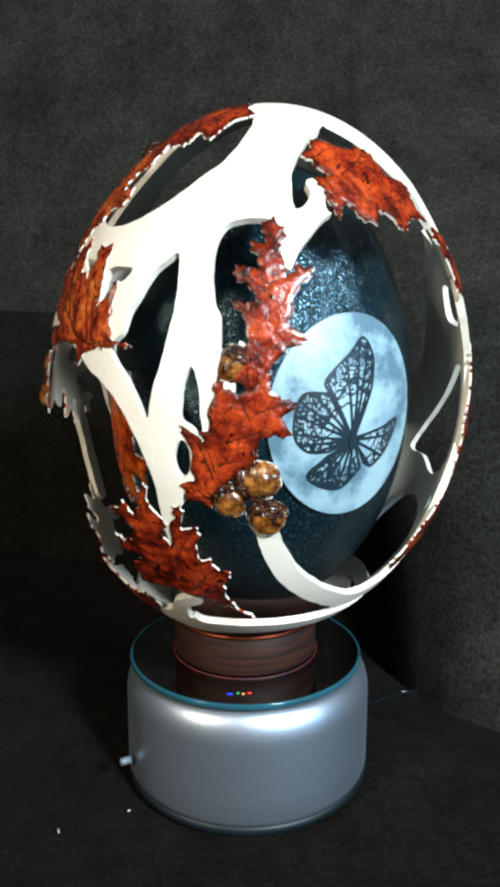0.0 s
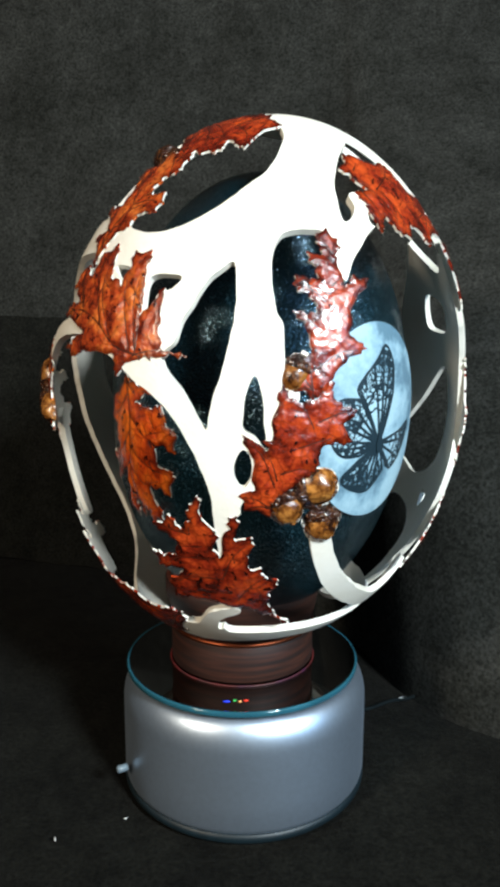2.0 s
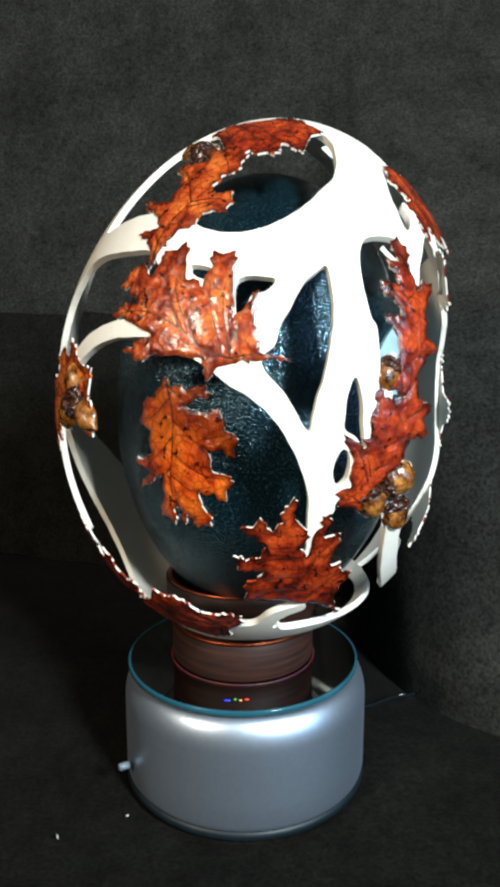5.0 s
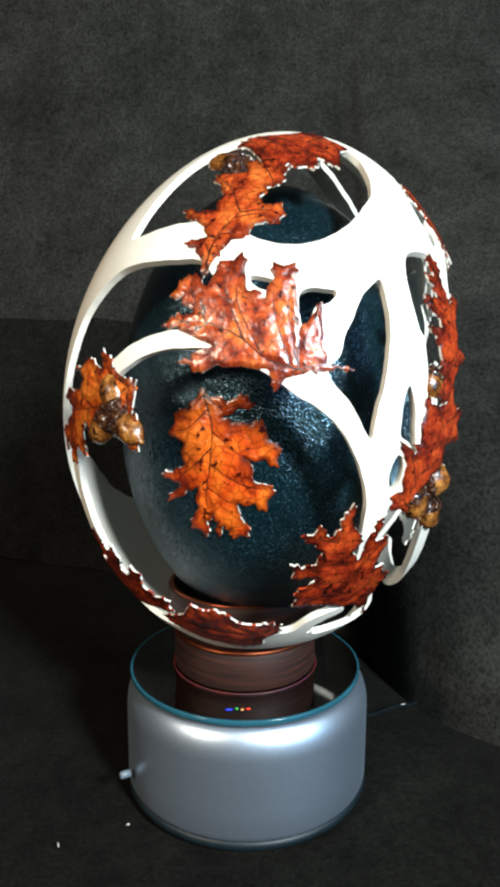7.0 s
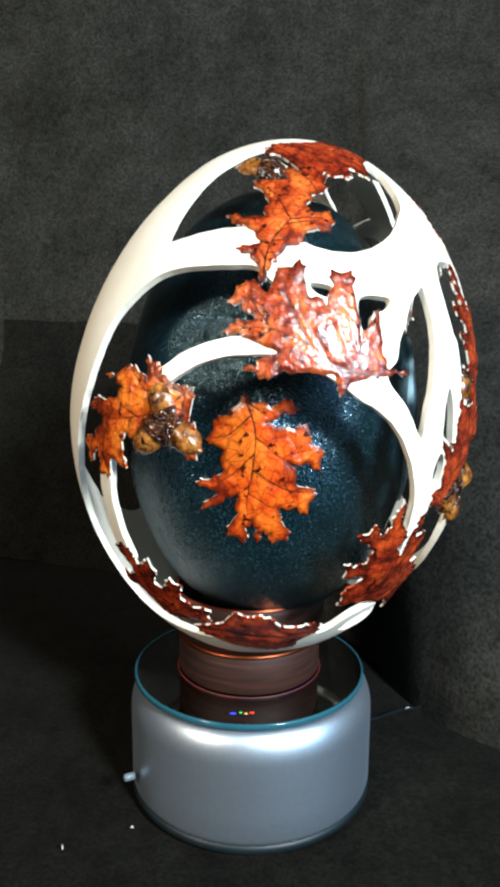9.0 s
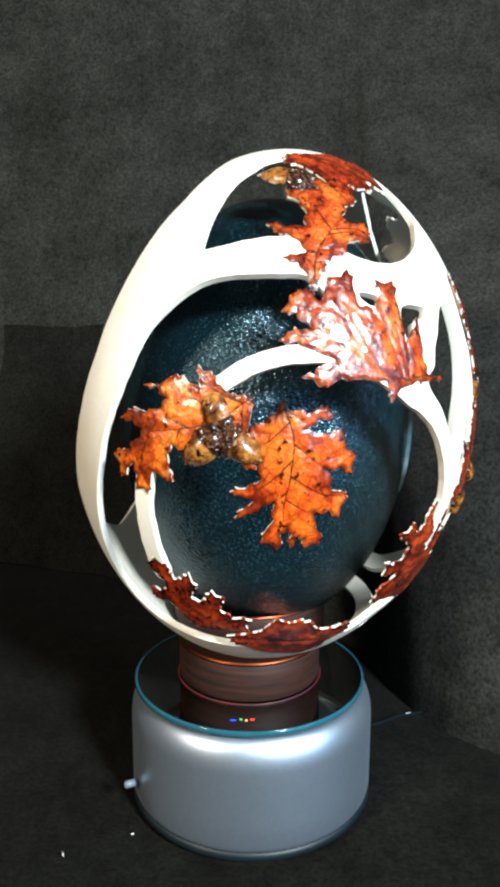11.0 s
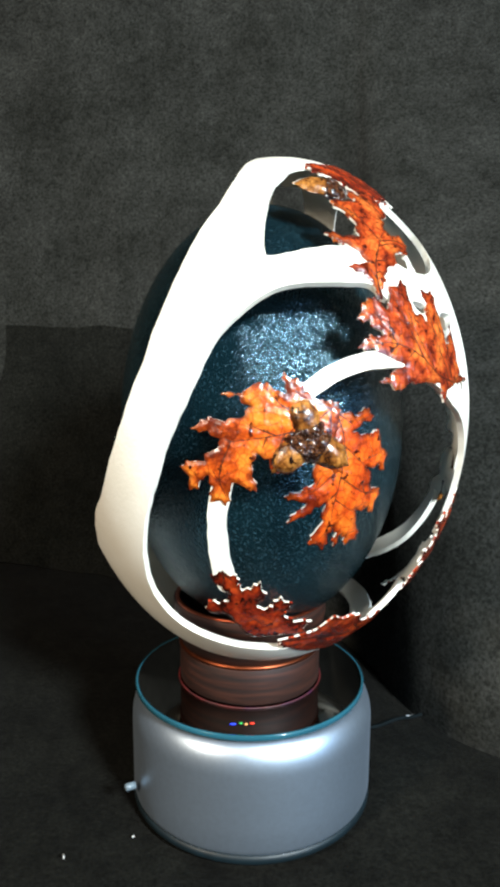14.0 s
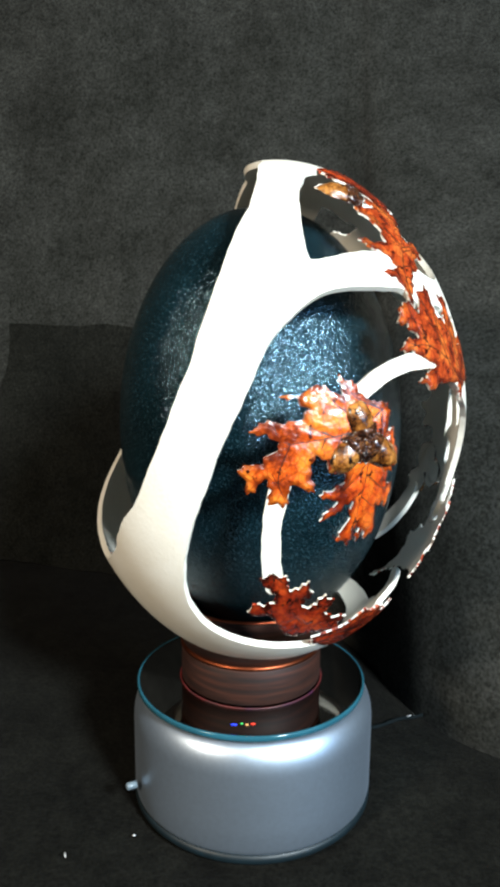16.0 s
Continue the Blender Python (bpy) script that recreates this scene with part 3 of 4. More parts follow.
def acorn(egg, lon, lat, turn, rise, length, width, parent, off=0.0):
    """A carved acorn lying on the egg, its tip pointing by turn degrees from up."""
    p = egg.place(lon, lat, off)
    up = egg.place(lon, lat, off + 0.01) - p
    up /= np.linalg.norm(up)
    e2 = egg.axes[2] - up * (egg.axes[2] @ up)
    e2 /= np.linalg.norm(e2)
    e1 = np.cross(e2, up)
    a = math.radians(turn)
    flat, r = e2 * math.cos(a) + e1 * math.sin(a), math.radians(rise)
    way, up = flat * math.cos(r) + up * math.sin(r), up * math.cos(r) - flat * math.sin(r)
    m = Matrix((np.cross(way, up), up, way)).transposed().to_4x4()
    m.translation = Vector(p)
    n = 12
    nut = [(0.0, -0.45 * length)] + [(width * math.cos(x) ** 0.8, length * 0.55 * math.sin(x)) for x in np.linspace(-0.9, 1.45, n)] + [(0.0007, 0.585 * length), (0.0, 0.63 * length)]
    bm = lathe(nut, 24)
    for v in bm.verts:
        v.co *= 1 + 0.10 * noise.noise(v.co * 420 + Vector((lon, lat, 0)))
    bm.transform(m)
    above_shell(bm, egg, -0.0008)
    ob = part("acorn", bm, ACORN, parent, "glossy brown carved acorn")
    ob.data.materials.append(SHELL)
    cap = [(0.0, -0.60 * length), (0.0008, -0.60 * length), (0.0009, -0.50 * length), (width * 0.7, -0.44 * length), (width * 1.12, -0.22 * length), (width * 1.15, -0.05 * length), (width * 1.0, -0.01 * length)]
    bm = lathe(cap, 20)
    for v in bm.verts:
        v.co += Vector((noise.noise(v.co * 900), noise.noise(v.co * 900 + Vector((5, 0, 0))), 0)) * 0.0004
    bm.transform(m)
    above_shell(bm, egg, -0.0009)
    part("cap", bm, ACORN_CAP, ob, "rough dark acorn cap").data.materials.append(SHELL)
    return ob


# ---- carved outer egg ----
OUTER = Egg(0.00385, -0.00596, 0.08796, -0.08438, 0.08945 + DISC_Z, 0.06341, 0.08062, 0.01303, -0.05754)
carved = tagged(new("carved_egg"), "ivory ostrich egg carved into branches with russet oak leaves", "carved egg")


def shell():
    d, f = icosphere(7)
    x = OUTER.flat(d, np.zeros(len(d)))
    lon, lat = np.degrees(np.arctan2(d[:, 1], d[:, 0])), np.degrees(np.arcsin(np.clip(d[:, 2], -1, 1)))
    S = lambda *pts: stroke(OUTER, x, pts)
    R = lambda *pts: region(OUTER, x, lon, lat, pts)
    # the side that is left standing: band, arches and trunk
    body = R((-60, 84), (-75, 66), (-75, 45), (-80, 33), (-84, 20), (-84, -60), (-100, -64), (-150, -68), (-190, -72), (-225, -68), (-241, -52), (-246, -37),
             (-237.5, -27), (-232, -21.7), (-226, -11.3), (-222.2, -3), (-219.6, 4.9), (-217.6, 10.2), (-216.2, 18), (-214.5, 27.5), (-213, 36.8), (-211.5, 46),
             (-209.7, 53.5), (-211, 64), (-218, 76), (-218, 84))
    cap = 0.0745 * np.radians(9 - (90 - lat)) * -1
    far_arches = [
        S((-74, 80, 7), (-44, 76, 6.5), (-30, 62, 4.5), (-30, 47, 3.0), (-24, 37, 2.0)),
        S((134, 84, 3.0), (70, 86, 3.0), (22, 78, 3.0), (6, 60, 3.5)),
    ]
    d0 = soft_min([body, cap] + far_arches, 0.0008)
    openings = [
        # slot between the trunk and the leaf branch
        R((-114, 34), (-116.2, 33.2), (-118.6, 31), (-120.5, 28), (-122, 24.5), (-123.8, 20.7), (-124.6, 16.5), (-127, 13.5), (-125, 10.3), (-120.3, 6), (-115.2, -0.5),
          (-114.5, 5), (-113.2, 11.5), (-112.2, 19.6), (-112, 24.5), (-112.6, 29)),
        # window over the orange leaf, under the arch
        R((-110, -31), (-111.4, -24), (-112.4, -17), (-114.5, -11), (-117.8, -5), (-122.5, 1), (-128.6, 5.5), (-133, 7.2), (-138, 10), (-146, 14), (-150, 22), (-155, 29),
          (-160.5, 33.2), (-167, 33), (-173.3, 32.5), (-179.1, 31.6), (-184.8, 30.3), (-189.3, 28), (-193.8, 24.2), (-197.5, 20), (-200, 16), (-201.8, 11), (-204.2, 4),
          (-206.5, -1.5), (-208.3, -6), (-210.4, -11.5), (-211.8, -16.5), (-214, -21.5), (-216.5, -27.5), (-218.5, -33), (-220.2, -38.5), (-221.5, -44), (-221, -50),
          (-217, -56), (-208, -60), (-195, -62.5), (-180, -63.5), (-165, -63.5), (-145, -61), (-130, -58), (-118, -56), (-108, -56)),
        # window before the moon
        R((-110, -31), (-108.4, -30), (-107.6, -25), (-107.4, -20), (-106, -18), (-105.9, -15.5), (-102, -10), (-98, -3), (-96.5, 8.8), (-98.3, 10.3), (-100.2, 14),
          (-100.6, 18.6), (-101.5, 22.8), (-102.9, 25), (-104.4, 29.5), (-105.2, 34), (-105, 38.2), (-103.2, 41.3), (-99.7, 42.5), (-95.3, 43), (-92.3, 42.7), (-90.1, 40.9),
          (-90.2, 38.5), (-89.3, 36), (-87, 32.8), (-85, 37), (-81.8, 40.8), (-76.4, 45.4), (-68, 46), (-66, 20), (-66, -70), (-95, -70), (-108, -56)),
        R((-106.1, 12), (-107.5, 8.7), (-107.7, 5.2), (-107.3, 0.8), (-104.5, -0.8), (-101.5, -4), (-103.1, 2.3), (-104.1, 8)),
        R((-107.4, -4), (-108.4, -7.5), (-107.7, -10.7), (-106.2, -12.2), (-104.7, -10.1), (-104.7, -6.6), (-106, -4)),
        # crown opening with the two upper leaves
        R((-107, 69), (-107.1, 62), (-110.6, 55.6), (-115, 52), (-121, 46.8), (-127.5, 42.7), (-133.5, 40), (-140, 39), (-147, 39.4), (-153, 41), (-162, 42.5), (-170, 42),
          (-175.5, 41), (-183, 39), (-188.8, 37.6), (-190.2, 38.4), (-191.2, 43), (-192, 51), (-191.3, 59.5), (-187.5, 65), (-183, 69), (-170, 72), (-140, 74), (-116, 73)),
        # opening round the dark leaf high on the moon's side
        R((-86.1, 45.7), (-87.3, 49), (-87.4, 54.5), (-84.8, 59.2), (-79, 65), (-68.5, 69.1), (-61, 70), (-54, 68), (-50, 63), (-45, 59), (-38, 54), (-36, 49), (-44, 43),
          (-54, 43), (-72, 45.5), (-77, 46), (-77.5, 50), (-79.5, 53), (-83, 52.3), (-81.7, 49.6), (-83.5, 46.8)),
        # pierced bays round the broad russet leaf
        R((-134.5, 29.4), (-126.4, 30.2), (-127.7, 27.5), (-131, 26.2), (-131.8, 22.9), (-133.2, 21.2), (-134.7, 25)),
        R((-156, 31.4), (-153.6, 32.2), (-153, 29.3), (-155.3, 28.9)),
        R((-147, 30.9), (-141.8, 30.8), (-141.4, 28.6), (-144.7, 28.6)),
    ]
    for o in openings:
        d0 = np.maximum(d0, -o)
    twigs = [
        S((-87, -22, 2.6), (-83, -30, 2.9), (-76.5, -37, 3.0), (-66, -43, 3.0), (-52, -47.5, 3.0), (-38, -46, 2.6), (-30, -42, 2.2)),
        S((-149, 17, 2.2), (-156, 16.4, 2.3), (-163, 15.3, 2.2), (-168.5, 13.4, 2.2), (-173, 10.8, 2.2), (-179, 6, 2.2)),
        S((165.5, -13, 2.6), (164.7, -18, 2.6), (164.2, -22.5, 2.4), (164.3, -28, 2.4), (165, -34, 2.5), (166.5, -40, 2.6)),
        S((-116, -60, 2.5), (-112, -51, 2.0), (-105, -47, 1.6)),
    ]
    dip = np.cos(np.radians(lon - 150))
    bowl = 0.0745 * np.radians(np.abs(lat + 63.3 + 7.6 * dip) - 4.2 - 2.2 * dip)
    wing = R((-33, 62), (-5, 60), (6, 48), (18, 30), (24, 7), (45, -18), (70, -35), (92, -43), (112, -37), (125, -26), (137, -44), (136, -58), (130, -68), (60, -66), (0, -66),
             (-16, -60), (-24, -45), (-28, -20), (-20, -2), (-18, 14), (-24, 28), (-24, 40), (-33, 50))
    holes = [
        R((7, 51), (-9, 40), (-20, 44), (-31, 46), (-27, 54), (-12, 58)),
        R((4, 33), (5, 24), (-6, 23), (-8, 29), (-5, 32)),
        R((-4, 13), (6, 3), (20, -17), (12, -19), (0, -22), (-10, -14), (-9, 4)),
        R((14, -33), (0, -31), (-14, -38), (-17, -52), (-14, -60), (10, -58), (22, -50)),
        R((-9, -25), (-12, -30), (-14, -26)),
    ]
    for h in holes:
        wing = np.maximum(wing, -h)
    d0 = np.minimum(soft_min([d0, bowl] + twigs, 0.0010), wing)
    rough = np.array([noise.noise(p * 260) for p in map(Vector, x)]) * 0.00026
    c, tris, border = clip(d, f, d0 + rough)
    o = np.zeros(len(c))
    verts, faces, slots = solid(OUTER.world(OUTER.flat(c, o)), OUTER.world(OUTER.flat(c, o - 0.0018)), tris, border)
    mesh_object("shell", verts, faces, [SHELL, SHELL], slots, carved)


shell()

LIGHT_RUSSET = leaf_material("light_russet_lacquer", (0.11, 0.010, 0.003), (0.40, 0.050, 0.009), (0.62, 0.15, 0.025))


def shell_leaf(paint, tip, nodes, seed, exact=True):
    words = {LIGHT_RUSSET: "glossy russet carved oak leaf", RED_LEAF: "glossy deep red-brown carved oak leaf", ORANGE_LEAF: "glossy orange carved oak leaf"}
    leaf(OUTER, "leaf", nodes, tip, paint, carved, seed=seed, exact=exact, bold=1.5, label=words[paint])


shell_leaf(LIGHT_RUSSET, 9, [(-132, 12.5, 1), (-138, 8, 1), (-140, 11.5, 0), (-146.5, 11, 0), (-155.5, 9.5, 1), (-159.5, 11, 1), (-155.5, 13, 0), (-152.5, 15, 0), (-158.5, 17, 0), (-165.5, 18, 1), (-163.5, 20, 1),
    (-158.5, 22.5, 0), (-160, 24, 0), (-165.5, 24.5, 1), (-164, 28, 1), (-162, 29.5, 1), (-156.5, 30, 0), (-155, 33, 1), (-150, 35.5, 1), (-146.5, 30.5, 0), (-142, 29, 0), (-142, 34, 1),
    (-137, 34.5, 1), (-134.5, 29.5, 0), (-134, 22, 0), (-132, 24.5, 0), (-130, 27, 1), (-128.5, 24.5, 0), (-128, 19, 0), (-126, 15, 0), (-121.5, 14, 1), (-127.5, 13, 0)], 3)
shell_leaf(LIGHT_RUSSET, 13, [(-158.5, 30, 1), (-161.5, 34, 0), (-166.5, 37, 1), (-162, 39, 0), (-165, 41.5, 0), (-170, 43.5, 1), (-172.5, 45, 1), (-163.5, 45.5, 0), (-164, 49.5, 0), (-168.5, 55, 1), (-160.5, 57, 0),
    (-158.5, 60.5, 1), (-151, 60, 0), (-143, 59, 1), (-143.5, 55, 1), (-150, 49.5, 0), (-147, 47.5, 0), (-143, 48.5, 1), (-141.5, 46, 1), (-143, 44, 1), (-148, 42.5, 0), (-151, 39.5, 1),
    (-155.5, 36.5, 1), (-157, 33.5, 0)], 4)
shell_leaf(RED_LEAF, 17, [(-86, -51, 1), (-95, -42.5, 0), (-95, -35, 1), (-98.5, -34, 1), (-101.5, -30.5, 0), (-103, -24, 1), (-105, -23, 0), (-107, -19, 1), (-108.5, -19.5, 1), (-108, -23.5, 0), (-109, -29.5, 0),
    (-111.5, -27, 0), (-111, -24.5, 1), (-114, -18.5, 0), (-116, -15.5, 1), (-117.5, -18, 1), (-119, -24, 0), (-122.5, -21.5, 1), (-126.5, -24, 1), (-121, -28, 0), (-122.5, -32, 0), (-127.5, -31.5, 1),
    (-126, -35, 1), (-120.5, -35.5, 0), (-124, -40, 1), (-123, -44, 1), (-115, -44.5, 0), (-101, -45, 0)], 6)
shell_leaf(RED_LEAF, 13, [(-99.5, -17.5, 1), (-105, -16.5, 1), (-106.5, -13.5, 1), (-104.5, -11.5, 0), (-106, -5.5, 0), (-107, -0.5, 1), (-104.5, -2, 0), (-101.5, -4, 1), (-102.5, 1, 0), (-102.5, 6.5, 0), (-100, 10, 1),
    (-97, 7.5, 0), (-93, 8.5, 0), (-90, 13, 1), (-88.5, 8.5, 0), (-84, 6.5, 1), (-85, 3, 0), (-84.5, 0, 1), (-89.5, -1.5, 0), (-91.5, -6.5, 1), (-95, -10.5, 0), (-98.5, -13, 0)], 7)
shell_leaf(RED_LEAF, 14, [(-93.5, 8.5, 1), (-97.5, 10, 1), (-99, 13.5, 1), (-95, 17.5, 0), (-96, 21.5, 0), (-99, 25.5, 1), (-94, 25.5, 0), (-94.5, 27.5, 0), (-99.5, 31, 1), (-99, 32.5, 1), (-94, 32.5, 0),
    (-96.5, 37.5, 1), (-93, 37.5, 0), (-94.5, 41.5, 1), (-92, 43, 1), (-89, 41, 1), (-88.5, 35.5, 0), (-86.5, 31, 0), (-85.5, 34, 1), (-81.5, 33.5, 1), (-84.5, 27, 0), (-85, 22, 0),
    (-82.5, 19.5, 1), (-88, 14.5, 0), (-90.5, 10.5, 0)], 8)
shell_leaf(RED_LEAF, 10, [(-79.5, 53, 1), (-74.5, 54.5, 0), (-78.5, 56.5, 0), (-83.5, 58.5, 1), (-79, 63, 1), (-64, 64.5, 0), (-53.5, 63, 1), (-48, 58.5, 0), (-38.5, 55, 1), (-40, 50, 0), (-36.5, 47, 1),
    (-46, 46.5, 0), (-51.5, 44, 1), (-58, 46, 0), (-60.5, 46.5, 0), (-62, 44.5, 1), (-66, 45, 1), (-71.5, 47.5, 0), (-73.5, 45, 1), (-77, 47.5, 0)], 9)
shell_leaf(ORANGE_LEAF, 13, [(-170.5, 5, 1), (-176, 6.5, 0), (-180, 9.5, 1), (-183, 10.5, 1), (-182.5, 7.5, 0), (-188, 8, 1), (-196, 5, 1), (-190, 4.5, 0), (-191.5, 1.5, 0), (-200, -1, 1), (-202, -3, 1),
    (-196, -4, 0), (-196, -6.5, 0), (-204.5, -11.5, 1), (-202, -16.5, 1), (-197.5, -13.5, 0), (-197, -18.5, 1), (-193.5, -19, 1), (-191.5, -15.5, 0), (-187, -15, 1), (-188, -10.5, 0), (-187, -7.5, 0),
    (-182.5, -10.5, 1), (-175, -9, 0), (-168, -10, 1), (-167, -7.5, 0)], 10)
shell_leaf(RED_LEAF, 10, [(165, -36.5, 1), (169.5, -37, 1), (171, -41, 0), (176, -38.5, 1), (178, -41.5, 1), (175.5, -45.5, 0), (178.5, -46.5, 0), (182.5, -42.5, 1), (186, -44, 1), (185, -48.5, 0), (195, -50, 1),
    (194.5, -54, 1), (184.5, -56.5, 0), (175.5, -56, 1), (164.5, -50.5, 0), (159.5, -48, 1), (161, -45.5, 1), (166.5, -45.5, 0), (166.5, -43, 0), (162.5, -38, 1)], 11)
shell_leaf(RED_LEAF, 3, [(-175, 69, 1), (-153, 75, 0), (-122, 78, 1), (-109, 71, 1), (-122, 62, 1), (-130, 64, 0), (-133, 60, 1), (-139, 60, 1), (-144, 60, 0), (-147, 56, 1), (-158, 61, 0)], 5, False)
shell_leaf(RED_LEAF, 4, [(-124, -52, 1), (-138, -52, 0), (-147, -49, 1), (-156, -49, 1), (-173, -58, 1), (-158, -65, 0), (-130, -64, 1), (-125, -59, 0)], 12, False)
shell_leaf(RED_LEAF, 3, [(-42, -39, 1), (-38, -30, 0), (-34, -27, 1), (-23, -16, 1), (-22, -22, 1), (-27, -26, 0), (-26, -31, 1), (-34, -36, 0)], 13, False)
shell_leaf(RED_LEAF, 4, [(-24, -15, 1), (-24, -6, 0), (-26, 0, 1), (-20, 6, 0), (-17, 18, 1), (-13, 12, 0), (-11, 4, 1), (-15, -4, 0), (-14, -10, 1)], 14, False)
shell_leaf(RED_LEAF, 2, [(-36, 45, 1), (-31, 40, 0), (-25, 30, 1), (-20, 34, 0), (-23, 41, 1), (-29, 46, 0)], 15, False)

for lon, lat, turn, rise, ln, w, off in [(-96, -16, 150, 35, 0.0085, 0.0042, -0.0024), (-90, -11, 60, 30, 0.0100, 0.0050, -0.0028), (-87, -19.5, 170, 30, 0.0095, 0.0043, -0.0024), (-97.5, 13.5, 200, 10, 0.0085, 0.0032, -0.0018),
                                         (-177, 0.3, -25, 12, 0.0115, 0.004, -0.0016), (-179.5, -6.3, -140, 12, 0.0115, 0.004, -0.0016), (-172.2, -5.3, 118, 12, 0.0115, 0.004, -0.0016),
                                         (-169.7, 61.2, -80, 4, 0.0135, 0.0040, -0.0024)]:
    acorn(OUTER, lon, lat, turn, rise, ln, w, carved, off)

# ---- dark inner egg ----
INNER = Egg(0.0048, -0.0039, 0.03833, -0.00287, 0.08745 + DISC_Z, 0.04608, 0.06858, 0.01389, 0.01567)
inner = tagged(new("inner_egg"), "dark teal pebbled egg with painted moon and butterfly", "egg")
dirs, tris = icosphere(6)
mesh_object("eggshell", INNER.world(INNER.flat(dirs, np.zeros(len(dirs)))), tris, [DARK_EGG], None, inner)


def chart(egg, lon, lat):
    n = egg.way(lon, lat)
    e1 = np.array([-math.sin(math.radians(lon)), math.cos(math.radians(lon)), 0])
    return egg.flat(n, np.zeros(())), e1, np.cross(n, e1)


def patch(name, egg, lon, lat, g, f, field, out, inn, mat, parent, label=""):
    c, e1, e2 = chart(egg, lon, lat)
    g2, f2, border = clip(g, f, field)
    sk = lambda off: egg.world(egg.flat(c + g2[:, :1] * e1 + g2[:, 1:] * e2, np.full(len(g2), off)))
    verts, faces, slots = solid(sk(out), sk(inn), f2, border)
    return mesh_object(name, verts, faces, [mat], None, parent, label)


MOON_AT = (-59, -2)
g, f = grid(-0.029, 0.029, -0.030, 0.030, 0.0009)
moon = patch("moon", INNER, *MOON_AT, g, f, np.hypot(g[:, 0], g[:, 1] / 1.06) - 0.0268, 0.0011, -0.001, MOON, inner, "pale blue painted full moon")


def wing(points, veins, seed):
    """A dark lacework butterfly wing: its outline in mm from the body, and how many veins fan out in it."""
    q = np.array(points, float) / 1000
    q = np.concatenate([q[:1], spline(q[1:-1], 5), q[-1:]])
    lo, hi = q.min(0) - 0.001, q.max(0) + 0.001
    g, f = grid(lo[0], hi[0], lo[1], hi[1], 0.00022)
    out = outline_dist(g, q) - 0.0003
    far = q[1:-1]
    ends = far[np.linspace(0, len(far) - 1, veins + 2).astype(int)[1:-1]]
    vein = seg_dist(g, np.zeros((veins, 2)), ends, 0.00042, 0.00030)
    reach = np.hypot(*far.T).max()
    r = np.hypot(g[:, 0], g[:, 1])
    speck = np.array([noise.noise((u * 950, v * 950, seed)) for u, v in g])
    lace = np.abs(speck) * 0.0017 - 0.00018 - 0.0006 * np.clip(r / reach - 0.55, -0.4, 0.5)
    cell = np.abs(np.array([noise.noise((u * 330, v * 330, seed + 5.0)) for u, v in g])) * 0.003 - 0.00022
    edge = -out - 0.0007
    field = np.minimum(np.minimum(vein, np.maximum(lace, 0.42 * reach - r)), np.minimum(edge, np.maximum(cell, 0.3 * reach - r)))
    field = np.minimum(np.maximum(field, out), r - 0.0006)
    return patch("butterfly_wing", INNER, *MOON_AT, g + np.array([-0.0008, -0.0060]), f, field, 0.00125, 0.0007, BUTTERFLY, moon, "dark lacework butterfly wing")


wing([(0.6, 0.6), (5.6, 13.5), (6.2, 21.7), (2.8, 27), (-1.7, 22.6), (-9, 15.6), (-8, 12), (-0.6, 0.8)], 5, 1.0)
wing([(-0.6, 0.8), (-8.2, 12), (-15.3, 11.8), (-17.5, 6.3), (-17, 0), (-13, -3.4), (-7, -3.2), (-0.8, 0)], 6, 2.0)
wing([(-0.8, -0.3), (-7.4, -4.6), (-12.4, -10), (-8.5, -13), (-1.7, -13.6), (4, -8), (0.7, -0.8)], 6, 3.0)
wing([(0.8, 0.5), (11, 2.6), (18.3, 4.4), (14.5, -3.2), (8.6, -7.9), (5.0, -6.8), (0.8, -0.5)], 4, 4.0)
g, f = grid(-0.003, 0.003, -0.006, 0.006, 0.0003)
patch("butterfly_body", INNER, *MOON_AT, g + np.array([-0.0008, -0.0060]), f, np.hypot(g[:, 0] / 1.0, g[:, 1] / 2.6) - 0.0011, 0.0016, 0.0007, BUTTERFLY, moon, "dark butterfly body")

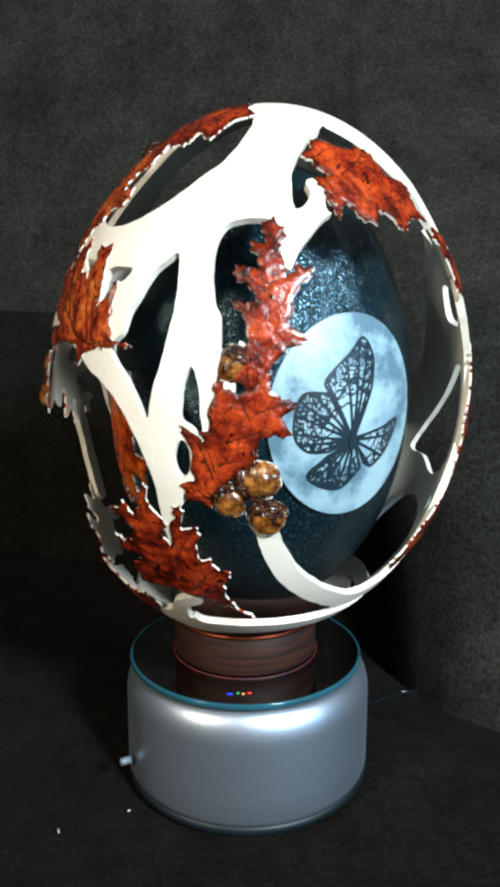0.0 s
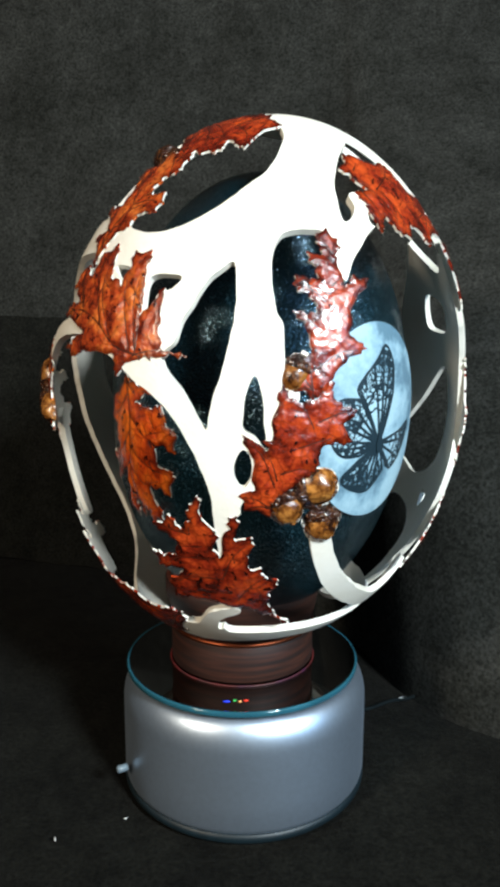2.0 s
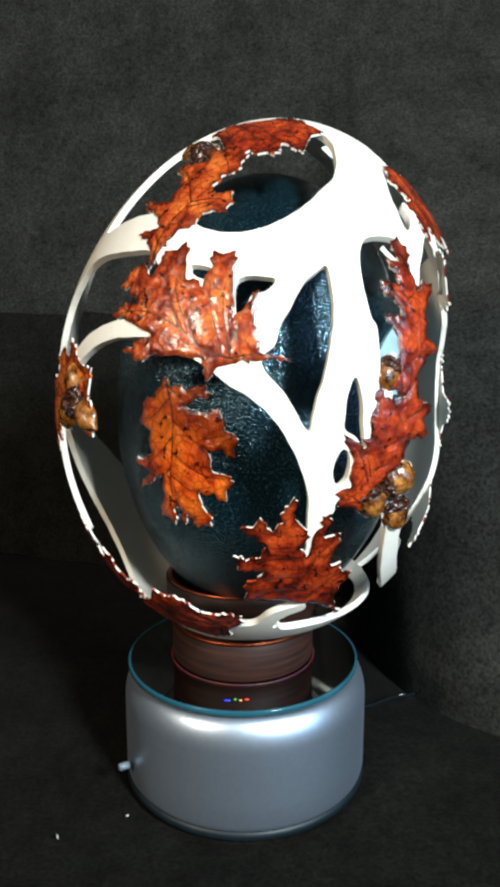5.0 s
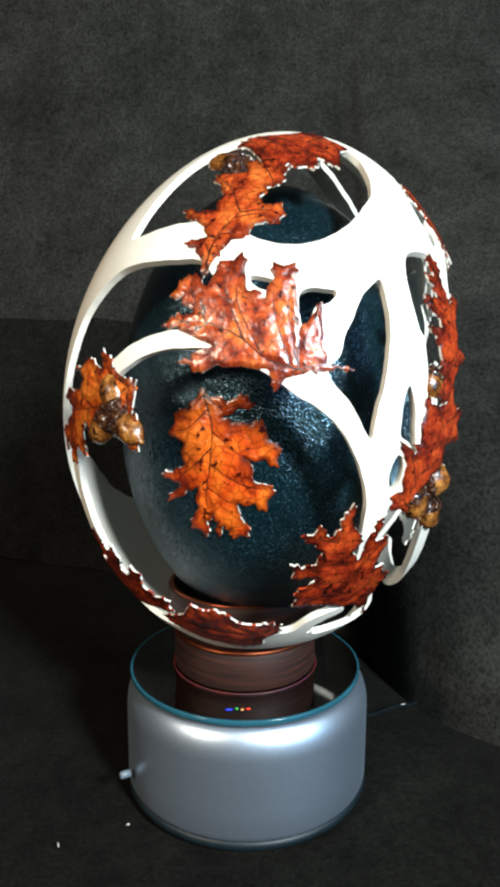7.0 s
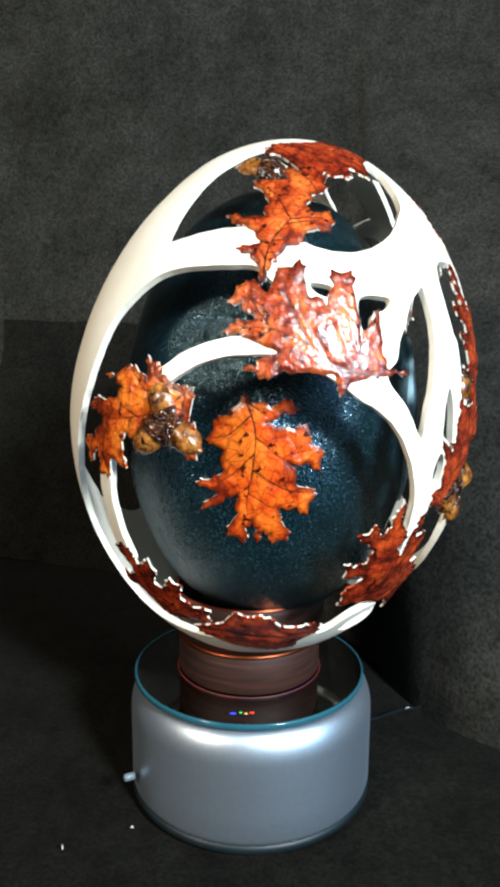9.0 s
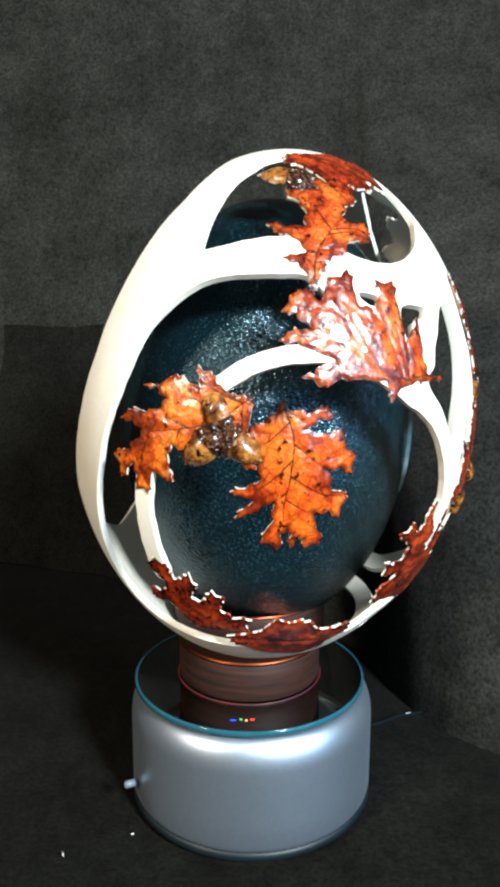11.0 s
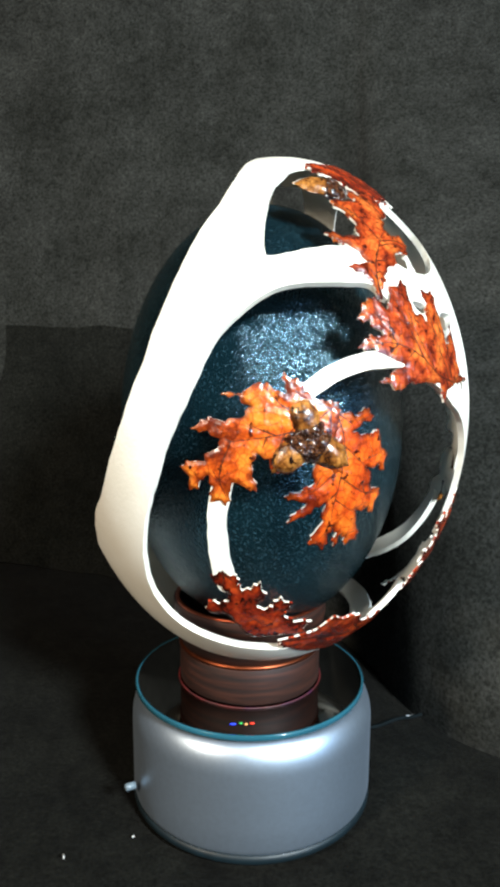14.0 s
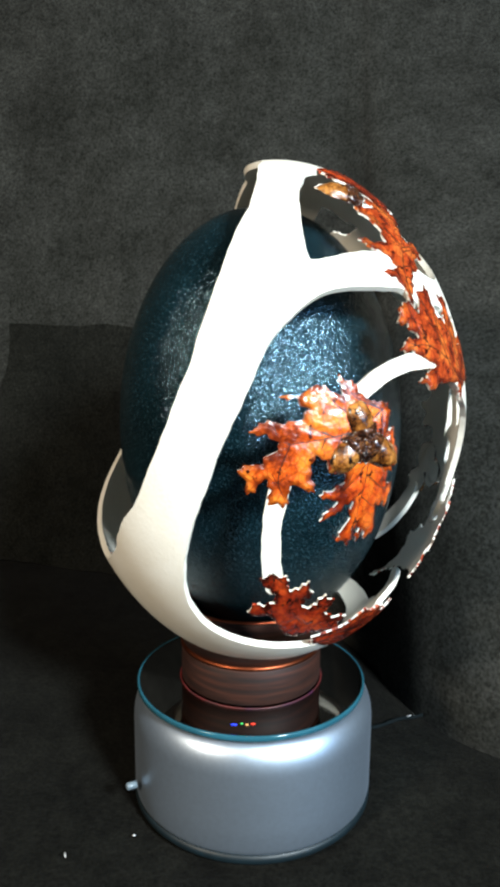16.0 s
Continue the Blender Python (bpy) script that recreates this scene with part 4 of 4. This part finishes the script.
leaf(INNER, "leaf", [(-159.5, 9.5, 1), (-156, 7, 0), (-144, 8, 1), (-141.5, 5, 1), (-150, 1, 0), (-145.5, -0.5, 0), (-139, 0, 1), (-132.5, -9, 1), (-133.5, -14.5, 1), (-140.5, -11.5, 0), (-137, -18.5, 0),
    (-134, -22.5, 1), (-136.5, -29, 1), (-144, -26.5, 0), (-142.5, -37.5, 1), (-148.5, -38.5, 1), (-151, -34.5, 0), (-154, -38.5, 1), (-156, -31, 0), (-159, -39, 1), (-165, -36.5, 1), (-162, -23, 0),
    (-168.5, -27, 1), (-174.5, -29, 1), (-171.5, -23, 0), (-176, -20.5, 1), (-168.5, -16.5, 0), (-168, -9, 0), (-171.5, -6, 1), (-169, 0.5, 1), (-161.5, 6.5, 0)],
     17, INNER_LEAF, inner, bold=1.7, thick=0.0002, lift=0.0005, seed=40, exact=True, deep=0.24, label="spotted orange oak leaf in relief")


# ---- small things on the cloth ----
def lint(x, y, turn, length):
    bm = lathe([(0.0, 0), (0.0002, 0.0002), (0.00025, length * 0.5), (0.0001, length), (0, length)], 6)
    bm.transform(pose(x, y, 0.0006, 78, 0, turn))
    ob = part("lint", bm, WHITE, None)
    return tagged(ob, "white lint fibre on the dark cloth", "lint")


lint(-0.0560, -0.0375, 20, 0.0028)
lint(-0.0366, -0.0299, 100, 0.0010)
lint(0.0690, 0.0420, -60, 0.0060)


def power_cord():
    cu = bpy.data.curves.new("power_cord", "CURVE")
    cu.dimensions, cu.bevel_depth, cu.bevel_resolution = "3D", 0.0007, 3
    sp = cu.splines.new("BEZIER")
    pts = [(0.0350, 0.0212, 0.006), (0.0506, 0.0326, 0.0010), (0.0606, 0.0385, 0.0009), (0.0709, 0.0420, 0.0009), (0.0858, 0.0620, 0.0009)]
    sp.bezier_points.add(len(pts) - 1)
    for b, p in zip(sp.bezier_points, pts):
        b.co, b.handle_left_type, b.handle_right_type = p, "AUTO", "AUTO"
    cu.materials.append(BLACK)
    tagged(new("power_cord", cu), "black power cord trailing over the dark cloth", "cord")


power_cord()


def motions():
    rows = [(t, pose(0, 0, 0, 0, 0, a)) for t, a in TURN]
    for ob in (carved, inner, post, disc):
        walk(ob, rows)


motions()
